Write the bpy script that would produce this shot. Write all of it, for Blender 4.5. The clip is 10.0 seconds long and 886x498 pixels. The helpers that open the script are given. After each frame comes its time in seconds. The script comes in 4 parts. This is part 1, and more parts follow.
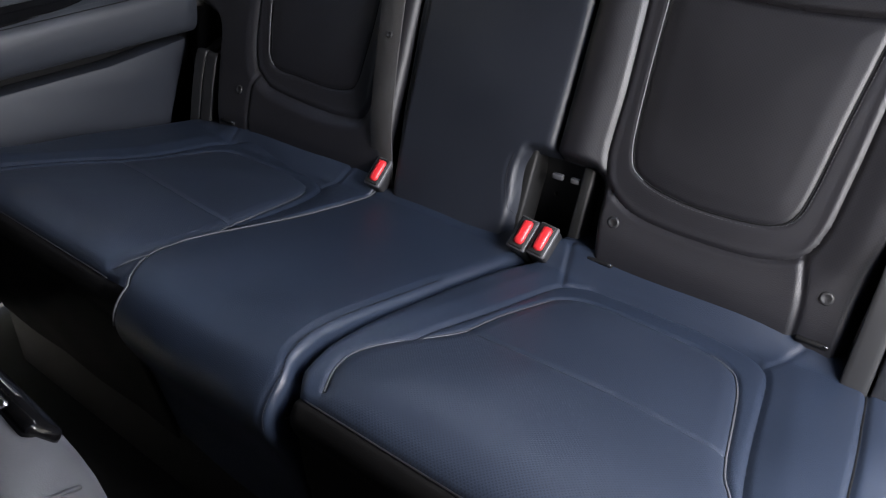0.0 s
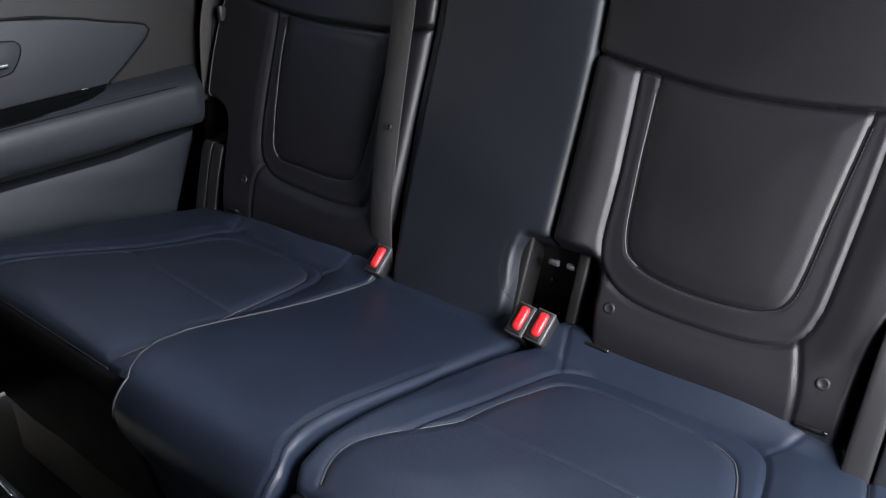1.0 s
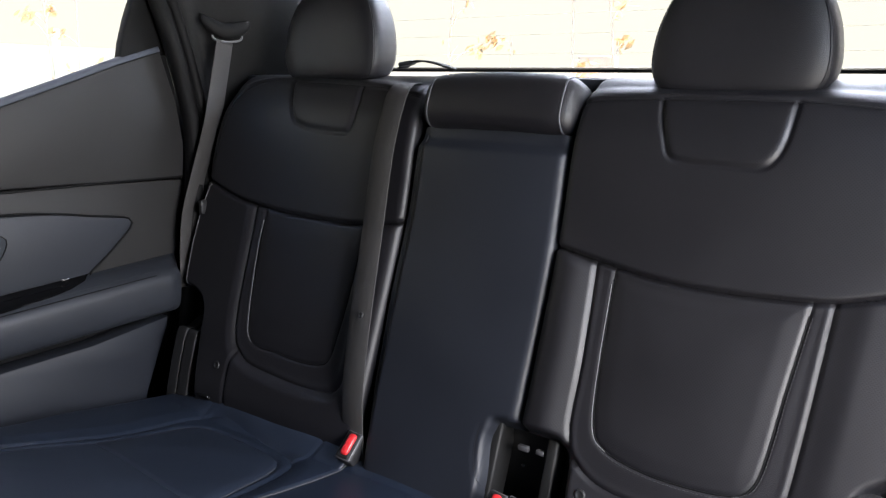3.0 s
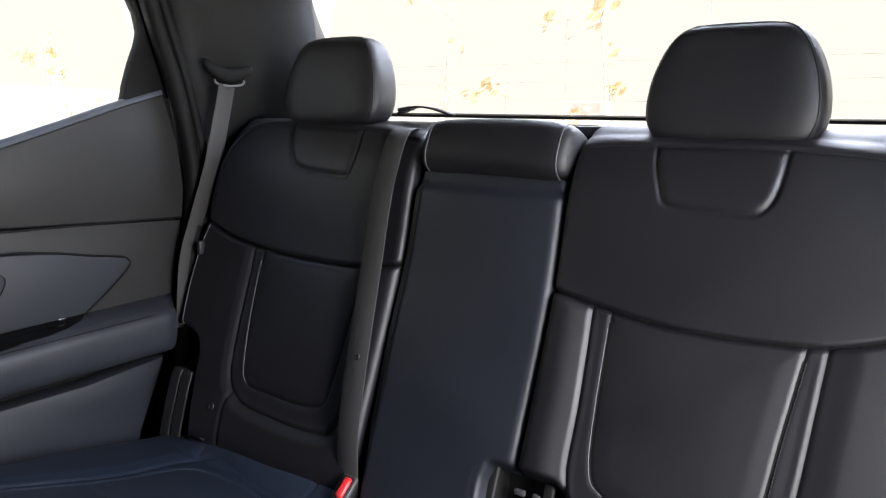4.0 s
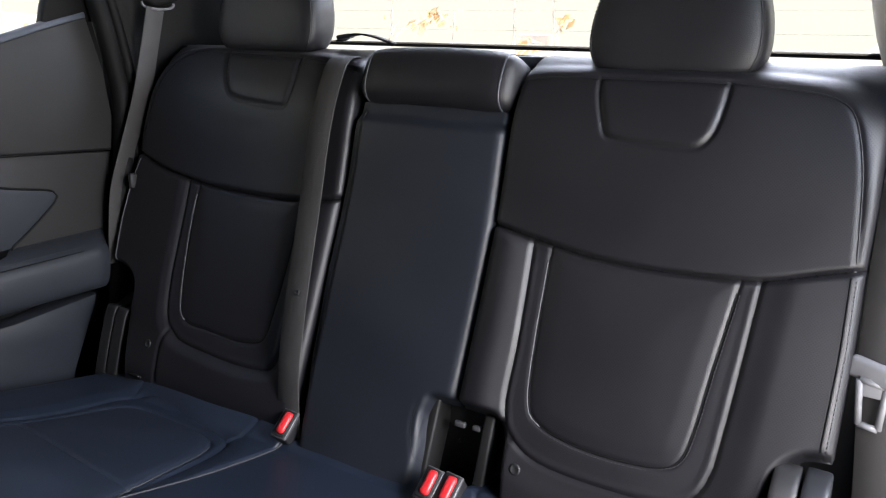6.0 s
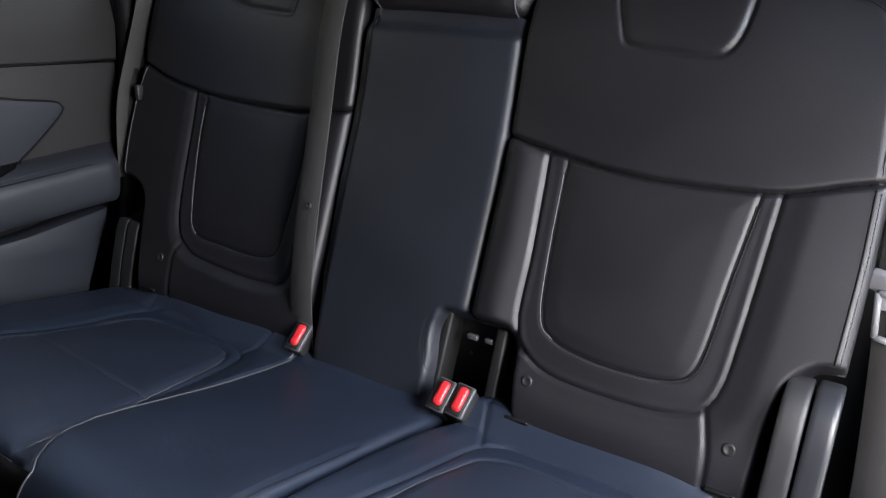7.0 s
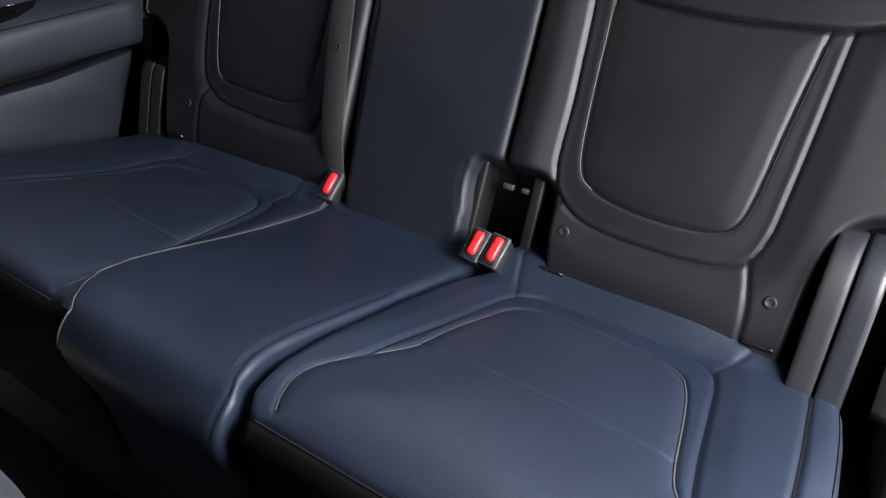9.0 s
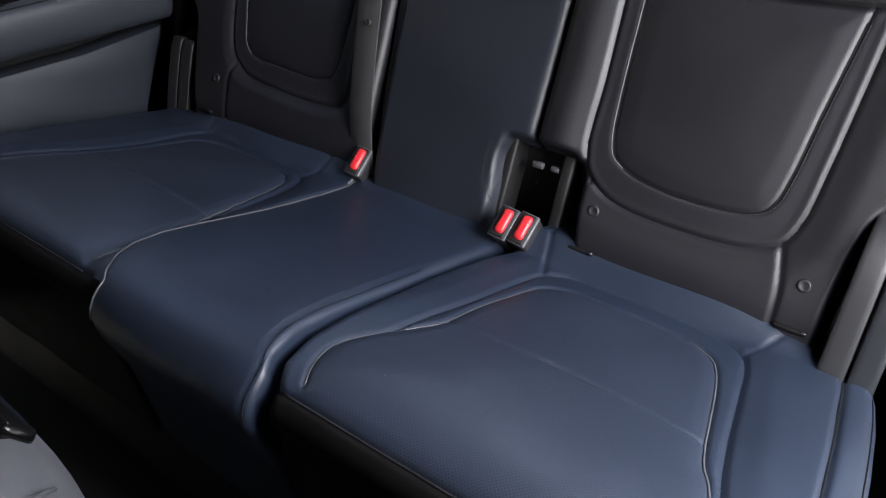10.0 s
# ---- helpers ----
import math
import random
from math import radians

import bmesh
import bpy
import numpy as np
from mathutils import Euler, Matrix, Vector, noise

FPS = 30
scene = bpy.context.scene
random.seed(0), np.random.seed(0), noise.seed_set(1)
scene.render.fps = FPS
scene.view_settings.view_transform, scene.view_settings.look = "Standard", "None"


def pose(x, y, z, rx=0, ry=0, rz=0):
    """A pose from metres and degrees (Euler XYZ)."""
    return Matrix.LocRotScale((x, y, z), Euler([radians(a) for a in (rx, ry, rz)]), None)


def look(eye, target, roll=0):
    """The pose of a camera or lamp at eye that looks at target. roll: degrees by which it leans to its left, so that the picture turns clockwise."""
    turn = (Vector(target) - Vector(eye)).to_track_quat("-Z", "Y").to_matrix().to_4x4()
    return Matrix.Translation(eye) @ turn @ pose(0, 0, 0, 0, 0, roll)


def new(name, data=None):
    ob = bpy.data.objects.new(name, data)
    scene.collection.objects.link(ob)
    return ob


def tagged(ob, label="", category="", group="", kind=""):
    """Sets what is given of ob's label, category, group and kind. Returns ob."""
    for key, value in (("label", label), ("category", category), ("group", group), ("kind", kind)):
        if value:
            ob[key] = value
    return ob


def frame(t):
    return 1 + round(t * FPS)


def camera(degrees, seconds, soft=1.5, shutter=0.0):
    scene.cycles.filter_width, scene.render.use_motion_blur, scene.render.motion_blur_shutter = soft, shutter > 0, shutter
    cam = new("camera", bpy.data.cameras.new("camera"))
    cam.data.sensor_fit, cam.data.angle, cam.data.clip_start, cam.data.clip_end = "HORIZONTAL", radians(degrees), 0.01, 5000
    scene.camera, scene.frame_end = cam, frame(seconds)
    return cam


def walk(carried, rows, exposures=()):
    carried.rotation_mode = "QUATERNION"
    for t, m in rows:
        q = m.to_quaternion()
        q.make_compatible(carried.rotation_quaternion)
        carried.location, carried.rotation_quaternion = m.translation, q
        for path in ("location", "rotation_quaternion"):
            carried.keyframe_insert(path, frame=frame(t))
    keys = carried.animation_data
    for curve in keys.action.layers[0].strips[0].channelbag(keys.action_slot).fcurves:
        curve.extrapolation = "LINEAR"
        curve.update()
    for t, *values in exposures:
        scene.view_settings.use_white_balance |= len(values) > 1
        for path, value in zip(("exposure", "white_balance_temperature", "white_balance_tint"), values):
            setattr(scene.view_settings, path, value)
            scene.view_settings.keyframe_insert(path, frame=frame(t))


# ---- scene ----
cam = camera(60.1, 10.0, soft=1.2)
PATH = [
    (0, (0.637, -0.874, 0.978), (-0.396, 0.503, -0.041), 1.8),
    (0.5, (0.645, -0.871, 0.986), (-0.43, 0.534, 0.052), 1.2),
    (1, (0.651, -0.873, 0.999), (-0.455, 0.565, 0.157), 0.9),
    (1.5, (0.654, -0.88, 1.01), (-0.471, 0.599, 0.272), 0.9),
    (2, (0.661, -0.885, 1.021), (-0.473, 0.635, 0.383), 0.8),
    (2.5, (0.669, -0.887, 1.033), (-0.471, 0.668, 0.501), 0.7),
    (3, (0.672, -0.898, 1.038), (-0.464, 0.694, 0.616), 0.9),
    (4.5, (0.676, -0.913, 1.044), (-0.449, 0.713, 0.744), 1.2),
    (5, (0.681, -0.902, 1.047), (-0.35, 0.779, 0.714), 1.9),
    (6.5, (0.667, -0.888, 1.028), (-0.331, 0.749, 0.456), 2.1),
    (7, (0.663, -0.882, 1.02), (-0.321, 0.724, 0.346), 2.3),
    (7.5, (0.659, -0.873, 1.009), (-0.312, 0.693, 0.232), 2.3),
    (8, (0.652, -0.869, 1.0), (-0.303, 0.657, 0.13), 2.4),
    (8.5, (0.649, -0.864, 0.992), (-0.302, 0.617, 0.042), 2.3),
    (9, (0.645, -0.863, 0.987), (-0.312, 0.578, -0.017), 2.2),
    (9.5, (0.641, -0.865, 0.983), (-0.329, 0.547, -0.05), 2.1),
    (10, (0.636, -0.867, 0.982), (-0.349, 0.521, -0.069), 2.1),
]
walk(cam, [(t, look(eye, target, roll)) for t, eye, target, roll in PATH])


# ---- light ----
EXPOSURE = 2.74
scene.view_settings.exposure = EXPOSURE
world = bpy.data.worlds.new("sky")
scene.world = world
world.use_nodes = True
_n = world.node_tree.nodes
_sky = _n.new("ShaderNodeTexSky")
_sky.sky_type, _sky.sun_disc = "NISHITA", False
_sky.sun_elevation, _sky.sun_rotation = radians(70), radians(-17)
world.node_tree.links.new(_sky.outputs[0], _n["Background"].inputs[0])
_n["Background"].inputs[1].default_value = 0.10
sun = new("sun", bpy.data.lights.new("sun", "SUN"))
sun.data.energy, sun.data.angle, sun.data.color = 4.0, radians(0.6), (1.0, 0.93, 0.82)
sun.matrix_world = look((-0.5, 1.6, 4.6), (0, 0, 0))


def area(name, place, target, w, h, power, colour):
    ob = new(name, bpy.data.lights.new(name, "AREA"))
    ob.data.shape, ob.data.size, ob.data.size_y = "RECTANGLE", w, h
    ob.data.energy, ob.data.color = power, colour
    ob.matrix_world = look(place, target)
    return ob


# area lamps that stand in for skylight through the open side and rear glass
area("doorway_sky", (2.0, -0.30, 1.72), (0.0, -0.05, 0.62), 0.9, 1.1, 12.2, (0.94, 0.94, 1.0))
# unseen fill lamp, added close by to brighten the right cushion
area("cushion_fill", (0.95, -0.37, 0.84), (0.52, -0.46, 0.44), 0.28, 0.26, 2.0, (1.0, 0.94, 0.92))
area("rear_window_sky", (0.40, 2.20, 2.95), (0.15, -0.40, 0.44), 2.4, 1.5, 34, (0.78, 0.84, 1.0))

# ---- materials ----


def material(name, colour, rough=0.5, metal=0.0, noise_scale=0.0, bump=0.0, vary=0.15, coat=0.0, spec=0.5, fine=0.0):
    m = bpy.data.materials.new(name)
    m.use_nodes = True
    nt = m.node_tree
    b = nt.nodes["Principled BSDF"]
    b.inputs["Base Color"].default_value = (*colour, 1)
    b.inputs["Roughness"].default_value = rough
    b.inputs["Metallic"].default_value = metal
    b.inputs["Coat Weight"].default_value = coat
    b.inputs["Specular IOR Level"].default_value = spec
    if noise_scale:
        co = nt.nodes.new("ShaderNodeTexCoord")
        big = nt.nodes.new("ShaderNodeTexNoise")
        big.inputs["Scale"].default_value, big.inputs["Detail"].default_value = 9.0, 4
        nt.links.new(co.outputs["Object"], big.inputs["Vector"])
        ramp = nt.nodes.new("ShaderNodeMixRGB")
        ramp.inputs[1].default_value = (*[c * (1 - vary) for c in colour], 1)
        ramp.inputs[2].default_value = (*[min(1, c * (1 + vary)) for c in colour], 1)
        nt.links.new(big.outputs["Fac"], ramp.inputs[0])
        nt.links.new(ramp.outputs[0], b.inputs["Base Color"])
        rr = nt.nodes.new("ShaderNodeMapRange")
        rr.inputs[3].default_value, rr.inputs[4].default_value = rough - 0.06, rough + 0.06
        nt.links.new(big.outputs["Fac"], rr.inputs[0])
        nt.links.new(rr.outputs[0], b.inputs["Roughness"])
        small = nt.nodes.new("ShaderNodeTexVoronoi" if fine else "ShaderNodeTexNoise")
        small.inputs["Scale"].default_value = noise_scale
        nt.links.new(co.outputs["Object"], small.inputs["Vector"])
        bp = nt.nodes.new("ShaderNodeBump")
        bp.inputs["Strength"].default_value, bp.inputs["Distance"].default_value = bump, 0.001
        nt.links.new(small.outputs[0], bp.inputs["Height"])
        nt.links.new(bp.outputs[0], b.inputs["Normal"])
    return m


def perforate(m, axes, pitch, depth=0.4, relief=0.2):
    """Rows of small punched holes, staggered, over the leather's own grain."""
    nt = m.node_tree
    b = nt.nodes["Principled BSDF"]
    co = nt.nodes.new("ShaderNodeTexCoord")
    sep = nt.nodes.new("ShaderNodeSeparateXYZ")
    nt.links.new(co.outputs["Object"], sep.inputs[0])

    def op(kind, a, c=None):
        n = nt.nodes.new("ShaderNodeMath")
        n.operation = kind
        for k, v in ((0, a), (1, c)):
            if v is None:
                continue
            if isinstance(v, (int, float)):
                n.inputs[k].default_value = v
            else:
                nt.links.new(v, n.inputs[k])
        return n.outputs[0]

    k = math.pi / pitch
    u, v = sep.outputs[axes[0]], sep.outputs[axes[1]]
    p = op("SINE", op("MULTIPLY", op("ADD", u, v), k))
    q = op("SINE", op("MULTIPLY", op("SUBTRACT", u, v), k))
    dots = op("MULTIPLY", p, q)
    hole = nt.nodes.new("ShaderNodeMapRange")
    hole.inputs[1].default_value, hole.inputs[2].default_value = 0.45, 0.8
    nt.links.new(op("ABSOLUTE", dots), hole.inputs[0])
    old = b.inputs["Base Color"].links[0].from_socket
    mix = nt.nodes.new("ShaderNodeMixRGB")
    mix.blend_type = "MULTIPLY"
    mix.inputs[2].default_value = (1 - depth, 1 - depth, 1 - depth, 1)
    nt.links.new(hole.outputs[0], mix.inputs[0])
    nt.links.new(old, mix.inputs[1])
    nt.links.new(mix.outputs[0], b.inputs["Base Color"])
    oldn = b.inputs["Normal"].links[0].from_node
    bp = nt.nodes.new("ShaderNodeBump")
    bp.invert = True
    bp.inputs["Strength"].default_value, bp.inputs["Distance"].default_value = relief, 0.0005
    nt.links.new(hole.outputs[0], bp.inputs["Height"])
    nt.links.new(oldn.outputs[0], bp.inputs["Normal"])
    nt.links.new(bp.outputs[0], b.inputs["Normal"])
    return m


NAVY = (0.0134, 0.0194, 0.0332)
M_LEATHER = material("navy_leather", NAVY, 0.38, noise_scale=900, bump=0.25, fine=1)
M_MID = material("dark_navy_leather", (0.0150, 0.0172, 0.0235), 0.42, noise_scale=900, bump=0.2, fine=1)
M_BACK = material("black_leather", (0.0110, 0.0105, 0.0127), 0.46, noise_scale=900, bump=0.25, fine=1)
M_PERF_BACK = perforate(material("perforated_back_leather", (0.0109, 0.0104, 0.0126), 0.46, noise_scale=900, bump=0.10, fine=1), (0, 2), 0.0042, 0.5, 0.13)
M_PERF_CUSH = perforate(material("perforated_cushion_leather", (0.0180, 0.0246, 0.0400), 0.40, noise_scale=900, bump=0.12, fine=1), (0, 1), 0.0042, 0.45, 0.16)
# welt paler than the leather, so its colour carries the seams' highlights
M_PIPING = material("highlit_leather_welt", (0.06, 0.063, 0.072), 0.34, noise_scale=400, bump=0.1)
M_THREAD = material("grey_thread", (0.024, 0.024, 0.027), 0.6, noise_scale=2000, bump=0.2)
# front-face leather, coloured darker than it is for the footwell's shade
M_FACE = material("shaded_brown_black_leather", (0.0034, 0.0032, 0.0032), 0.8, noise_scale=900, bump=0.25, spec=0.1, fine=1)
M_PALE = material("pale_line", (0.13, 0.13, 0.135), 0.6, noise_scale=2000, bump=0.2)
M_PLASTIC = material("black_plastic", (0.016, 0.016, 0.017), 0.48, noise_scale=1500, bump=0.2)
M_TRIM = material("charcoal_door_skin", (0.0185, 0.0212, 0.0280), 0.5, noise_scale=1100, bump=0.25, fine=1)
M_TRIM_UP = material("upper_door_skin", (0.017, 0.0165, 0.0165), 0.55, noise_scale=1100, bump=0.25, fine=1)
M_TRIM_BLUE = material("slate_door_leather", (0.025, 0.028, 0.035), 0.44, noise_scale=900, bump=0.25, fine=1)
# mirrored pillar trims: shade is coloured into the left, light into the right
M_PILLAR = material("pillar_cloth_shaded", (0.006, 0.006, 0.0063), 0.85, noise_scale=1400, bump=0.3)
M_PILLAR_R = material("pillar_trim_lit", (0.22, 0.21, 0.2), 0.7, noise_scale=1400, bump=0.2)
M_GLOSS = material("piano_black", (0.003, 0.003, 0.0035), 0.16, noise_scale=60, bump=0.0, coat=0.0, spec=0.22)
M_CHROME = material("satin_chrome", (0.75, 0.75, 0.77), 0.22, 1.0, noise_scale=300, bump=0.03)
M_RED = material("red_button", (0.62, 0.025, 0.03), 0.32, noise_scale=500, bump=0.05)
M_BELT = material("belt_webbing", (0.036, 0.034, 0.033), 0.62, noise_scale=1800, bump=0.6)
M_RUBBER = material("rubber_seal", (0.004, 0.004, 0.0044), 0.65, noise_scale=900, bump=0.2, spec=0.2)
M_CARPET = material("black_carpet", (0.004, 0.004, 0.005), 0.95, noise_scale=1200, bump=0.9)
M_LINER = material("headliner_cloth", (0.05, 0.05, 0.05), 0.9, noise_scale=1500, bump=0.4)
M_LATCH = material("grey_latch_plastic", (0.15, 0.15, 0.158), 0.4, noise_scale=800, bump=0.1)
M_SATIN = material("satin_grey_plastic", (0.017, 0.018, 0.021), 0.34, noise_scale=900, bump=0.08)
M_RIM = material("grey_buckle_rim", (0.07, 0.07, 0.075), 0.35, noise_scale=800, bump=0.05)
M_SEAL = material("sky_sheen_seal", (0.09, 0.10, 0.125), 0.35, noise_scale=600, bump=0.05)
M_DARK = material("recess_black", (0.006, 0.006, 0.006), 0.6, noise_scale=900, bump=0.2)
M_GLASS = bpy.data.materials.new("clear_glass")
M_GLASS.use_nodes = True
_b = M_GLASS.node_tree.nodes["Principled BSDF"]
_b.inputs["Transmission Weight"].default_value, _b.inputs["Roughness"].default_value, _b.inputs["IOR"].default_value = 1.0, 0.0, 1.01
M_CONCRETE = material("pale_concrete", (0.55, 0.53, 0.5), 0.9, noise_scale=30, bump=0.3)
M_WALL = material("white_wall", (0.8, 0.78, 0.72), 0.9, noise_scale=20, bump=0.2)
# self-lit backdrop: its emission stands in for overexposed daylight outside
M_GLOW = bpy.data.materials.new("daylight_backdrop_glow")
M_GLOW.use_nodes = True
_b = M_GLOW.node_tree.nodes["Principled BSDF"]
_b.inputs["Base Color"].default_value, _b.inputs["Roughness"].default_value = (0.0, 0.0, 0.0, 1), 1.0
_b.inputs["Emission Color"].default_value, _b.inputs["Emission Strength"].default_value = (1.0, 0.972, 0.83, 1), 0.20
M_LEAF = material("yellow_leaves", (0.52, 0.36, 0.19), 0.7, noise_scale=40, bump=0.2, vary=0.5)
M_BARK = material("pale_bark", (0.5, 0.42, 0.34), 0.9, noise_scale=60, bump=0.6)
M_FENCE = material("green_mesh_fence", (0.50, 0.54, 0.46), 0.8, noise_scale=80, bump=0.2)

# ---- shape helpers ----


def smooth(pts, n, closed=False):
    """An even run of n points along a Catmull-Rom line through pts."""
    p = np.array(pts, float)
    if closed:
        q = np.vstack([p[-1], p, p[0], p[1]])
    else:
        q = np.vstack([2 * p[0] - p[1], p, 2 * p[-1] - p[-2]])
    out = []
    for i in range(len(q) - 3):
        a, b, c, d = q[i:i + 4]
        t = np.linspace(0, 1, 24, endpoint=False)[:, None]
        out.append(0.5 * (2 * b + (c - a) * t + (2 * a - 5 * b + 4 * c - d) * t ** 2 + (3 * b - a - 3 * c + d) * t ** 3))
    out.append(q[-2][None])
    o = np.vstack(out)
    s = np.r_[0, np.cumsum(np.linalg.norm(np.diff(o, axis=0), axis=1))]
    w = np.linspace(0, s[-1], n)
    return np.stack([np.interp(w, s, o[:, k]) for k in range(o.shape[1])], 1)


def dist(x, s, line):
    """Distance of the points (x, s) from a line of points."""
    best = np.full(np.broadcast(x, s).shape, 9.0)
    for (ax, ay), (bx, by) in zip(line[:-1], line[1:]):
        vx, vy = bx - ax, by - ay
        t = np.clip(((x - ax) * vx + (s - ay) * vy) / (vx * vx + vy * vy + 1e-12), 0, 1)
        best = np.minimum(best, np.hypot(x - ax - t * vx, s - ay - t * vy))
    return best


def inside(x, s, poly):
    """Signed distance to a closed outline, positive within."""
    ring = np.vstack([poly, poly[:1]])
    odd = np.zeros(np.broadcast(x, s).shape, bool)
    for (ax, ay), (bx, by) in zip(ring[:-1], ring[1:]):
        if ay == by:
            continue
        odd ^= ((ay > s) != (by > s)) & (x < (bx - ax) * (s - ay) / (by - ay) + ax)
    d = dist(x, s, ring)
    return np.where(odd, d, -d)


def groove(d, width, depth):
    return -depth * np.exp(-(d / width) ** 2)


def step(v):
    v = np.clip(v, 0, 1)
    return v * v * (3 - 2 * v)


class Surface:
    """A sheet swept along x over a side profile of (y, z), with a height above it."""

    def __init__(self, profile, key):
        self.p = smooth(profile, 500)
        d = np.gradient(self.p, axis=0)
        d /= np.linalg.norm(d, axis=1)[:, None]
        self.n = np.stack([-d[:, 1], d[:, 0]], 1)
        self.s = np.r_[0, np.cumsum(np.linalg.norm(np.diff(self.p, axis=0), axis=1))]
        self.key = key

    def of(self, v):
        """Arc length at a height z (backs) or depth y (cushions)."""
        k = self.p[:, 1] if self.key == "z" else self.p[:, 0]
        m = np.maximum.accumulate(k)
        return np.interp(v, m + np.arange(len(m)) * 1e-9, self.s)

    def line(self, pts, n=60, closed=False):
        o = smooth(pts, n, closed)
        return np.stack([o[:, 0], self.of(o[:, 1])], 1)

    def place(self, x, s, d):
        y = np.interp(s, self.s, self.p[:, 0]) + d * np.interp(s, self.s, self.n[:, 0])
        z = np.interp(s, self.s, self.p[:, 1]) + d * np.interp(s, self.s, self.n[:, 1])
        return np.stack([np.broadcast_to(x, y.shape), y, z], -1)


def mesh_of(name, verts, faces, mat, flat=False):
    me = bpy.data.meshes.new(name)
    me.from_pydata([tuple(map(float, v)) for v in verts], [], [tuple(map(int, f)) for f in faces])
    me.materials.append(mat)
    if not flat:
        me.polygons.foreach_set("use_smooth", [True] * len(me.polygons))
    me.update()
    return me


def put(name, verts, faces, mat, parent=None, label="", flat=False):
    ob = new(name, mesh_of(name, verts, faces, mat, flat))
    ob.parent = parent
    if label:
        ob["label"] = label
    return ob


def thing(name, label, category, kind="", group=""):
    return tagged(new(name), label, category, group, kind)


def flip(v, mirror):
    v = np.array(v, float)
    if mirror:
        v[..., 0] *= -1
    return v


class Panel:
    """Upholstery over a surface between two edge lines: rounded sides, seams, pads and cut-outs."""

    def __init__(self, surf, left, right, s0, s1, disp, radius=0.02, skirt=0.06, cuts=(), mirror=False):
        self.surf, self.disp, self.skirt, self.cuts, self.mirror = surf, disp, skirt, cuts, mirror
        self.r = radius if isinstance(radius, tuple) else (radius, radius)
        self.s0, self.s1, self.left, self.right = s0, s1, left, right

    def edges(self, s):
        a = np.interp(s, self.left[:, 1], self.left[:, 0])
        b = np.interp(s, self.right[:, 1], self.right[:, 0])
        return a, b

    def height(self, x, s):
        a, b = self.edges(s)
        h = self.disp(x, s)
        for r, e in ((self.r[0], x - a), (self.r[1], b - x)):
            k = np.clip(r - e, 0, r)
            h = h - (r - np.sqrt(np.maximum(r ** 2 - k ** 2, 0)))
        for cut in self.cuts:
            h = h - 0.03 * step(1 - (-inside(x, s, cut)) / 0.02) ** 2
        return h

    def build(self, parent, regions, cell=0.005, main=""):
        """regions: (name, outline or None, material, label); the first that holds a face takes it."""
        s = np.arange(self.s0, self.s1 + cell, cell)
        a, b = self.edges(s)
        n = int(np.ceil((b - a).max() / cell))
        ra, rb = self.r
        e = np.r_[0, 0.03, 0.1, 0.22, 0.4, 0.65, 1.0]
        mid = np.linspace(0, 1, n)[1:-1]
        cols = []
        for k in (1.0, 0.5, 0.2):
            cols.append((a, -k * self.skirt))
        for q in e:
            cols.append((a + q * ra, 0.0))
        for m in mid:
            cols.append((a + ra + (b - a - ra - rb) * m, 0.0))
        for q in e[::-1]:
            cols.append((b - q * rb, 0.0))
        for k in (0.2, 0.5, 1.0):
            cols.append((b, -k * self.skirt))
        X = np.stack([c[0] for c in cols], 1)
        S = np.repeat(s[:, None], X.shape[1], 1)
        for outline in [q[1] for q in regions if q[0] not in ("inner_bolster", "lower_panel", "top_roll")] + list(self.cuts):
            if outline is None:
                continue
            d = inside(X, S, outline)
            near = np.abs(d) < cell * 0.5
            h = 1e-4
            gx = (inside(X + h, S, outline) - d) / h
            gs = (inside(X, S + h, outline) - d) / h
            X = np.where(near, X - d * gx, X)
            S = np.where(near, S - d * gs, S)
        H = self.height(X, S) + np.array([c[1] for c in cols])[None]
        V = flip(self.surf.place(X, S, H), self.mirror)
        ns, nc = X.shape
        i = np.arange(ns * nc).reshape(ns, nc)
        F = np.stack([i[:-1, :-1], i[:-1, 1:], i[1:, 1:], i[1:, :-1]], -1).reshape(-1, 4)
        if self.mirror:
            F = F[:, ::-1]
        cx = X.reshape(-1)[F].mean(1)
        cs = S.reshape(-1)[F].mean(1)
        keep = np.ones(len(F), bool)
        for cut in self.cuts:
            keep &= inside(cx, cs, cut) < 0
        free = keep.copy()
        V = V.reshape(-1, 3)
        made = {}
        for name, outline, mat, label in regions:
            take = free if outline is None else free & (inside(cx, cs, outline) > 0)
            free = free & ~take
            f = F[take]
            if not len(f):
                continue
            used, idx = np.unique(f, return_inverse=True)
            made[name] = put(name, V[used], idx.reshape(-1, 4), mat, parent, label)
        host = made[regions[-1][0]]
        for ob in made.values():
            if ob is not host:
                ob.parent = host
        return host

    def along(self, line, lift):
        """Points along a line that lie a little over the upholstery."""
        v = self.surf.place(line[:, 0], line[:, 1], self.height(line[:, 0], line[:, 1]) + lift)
        return flip(v, self.mirror)


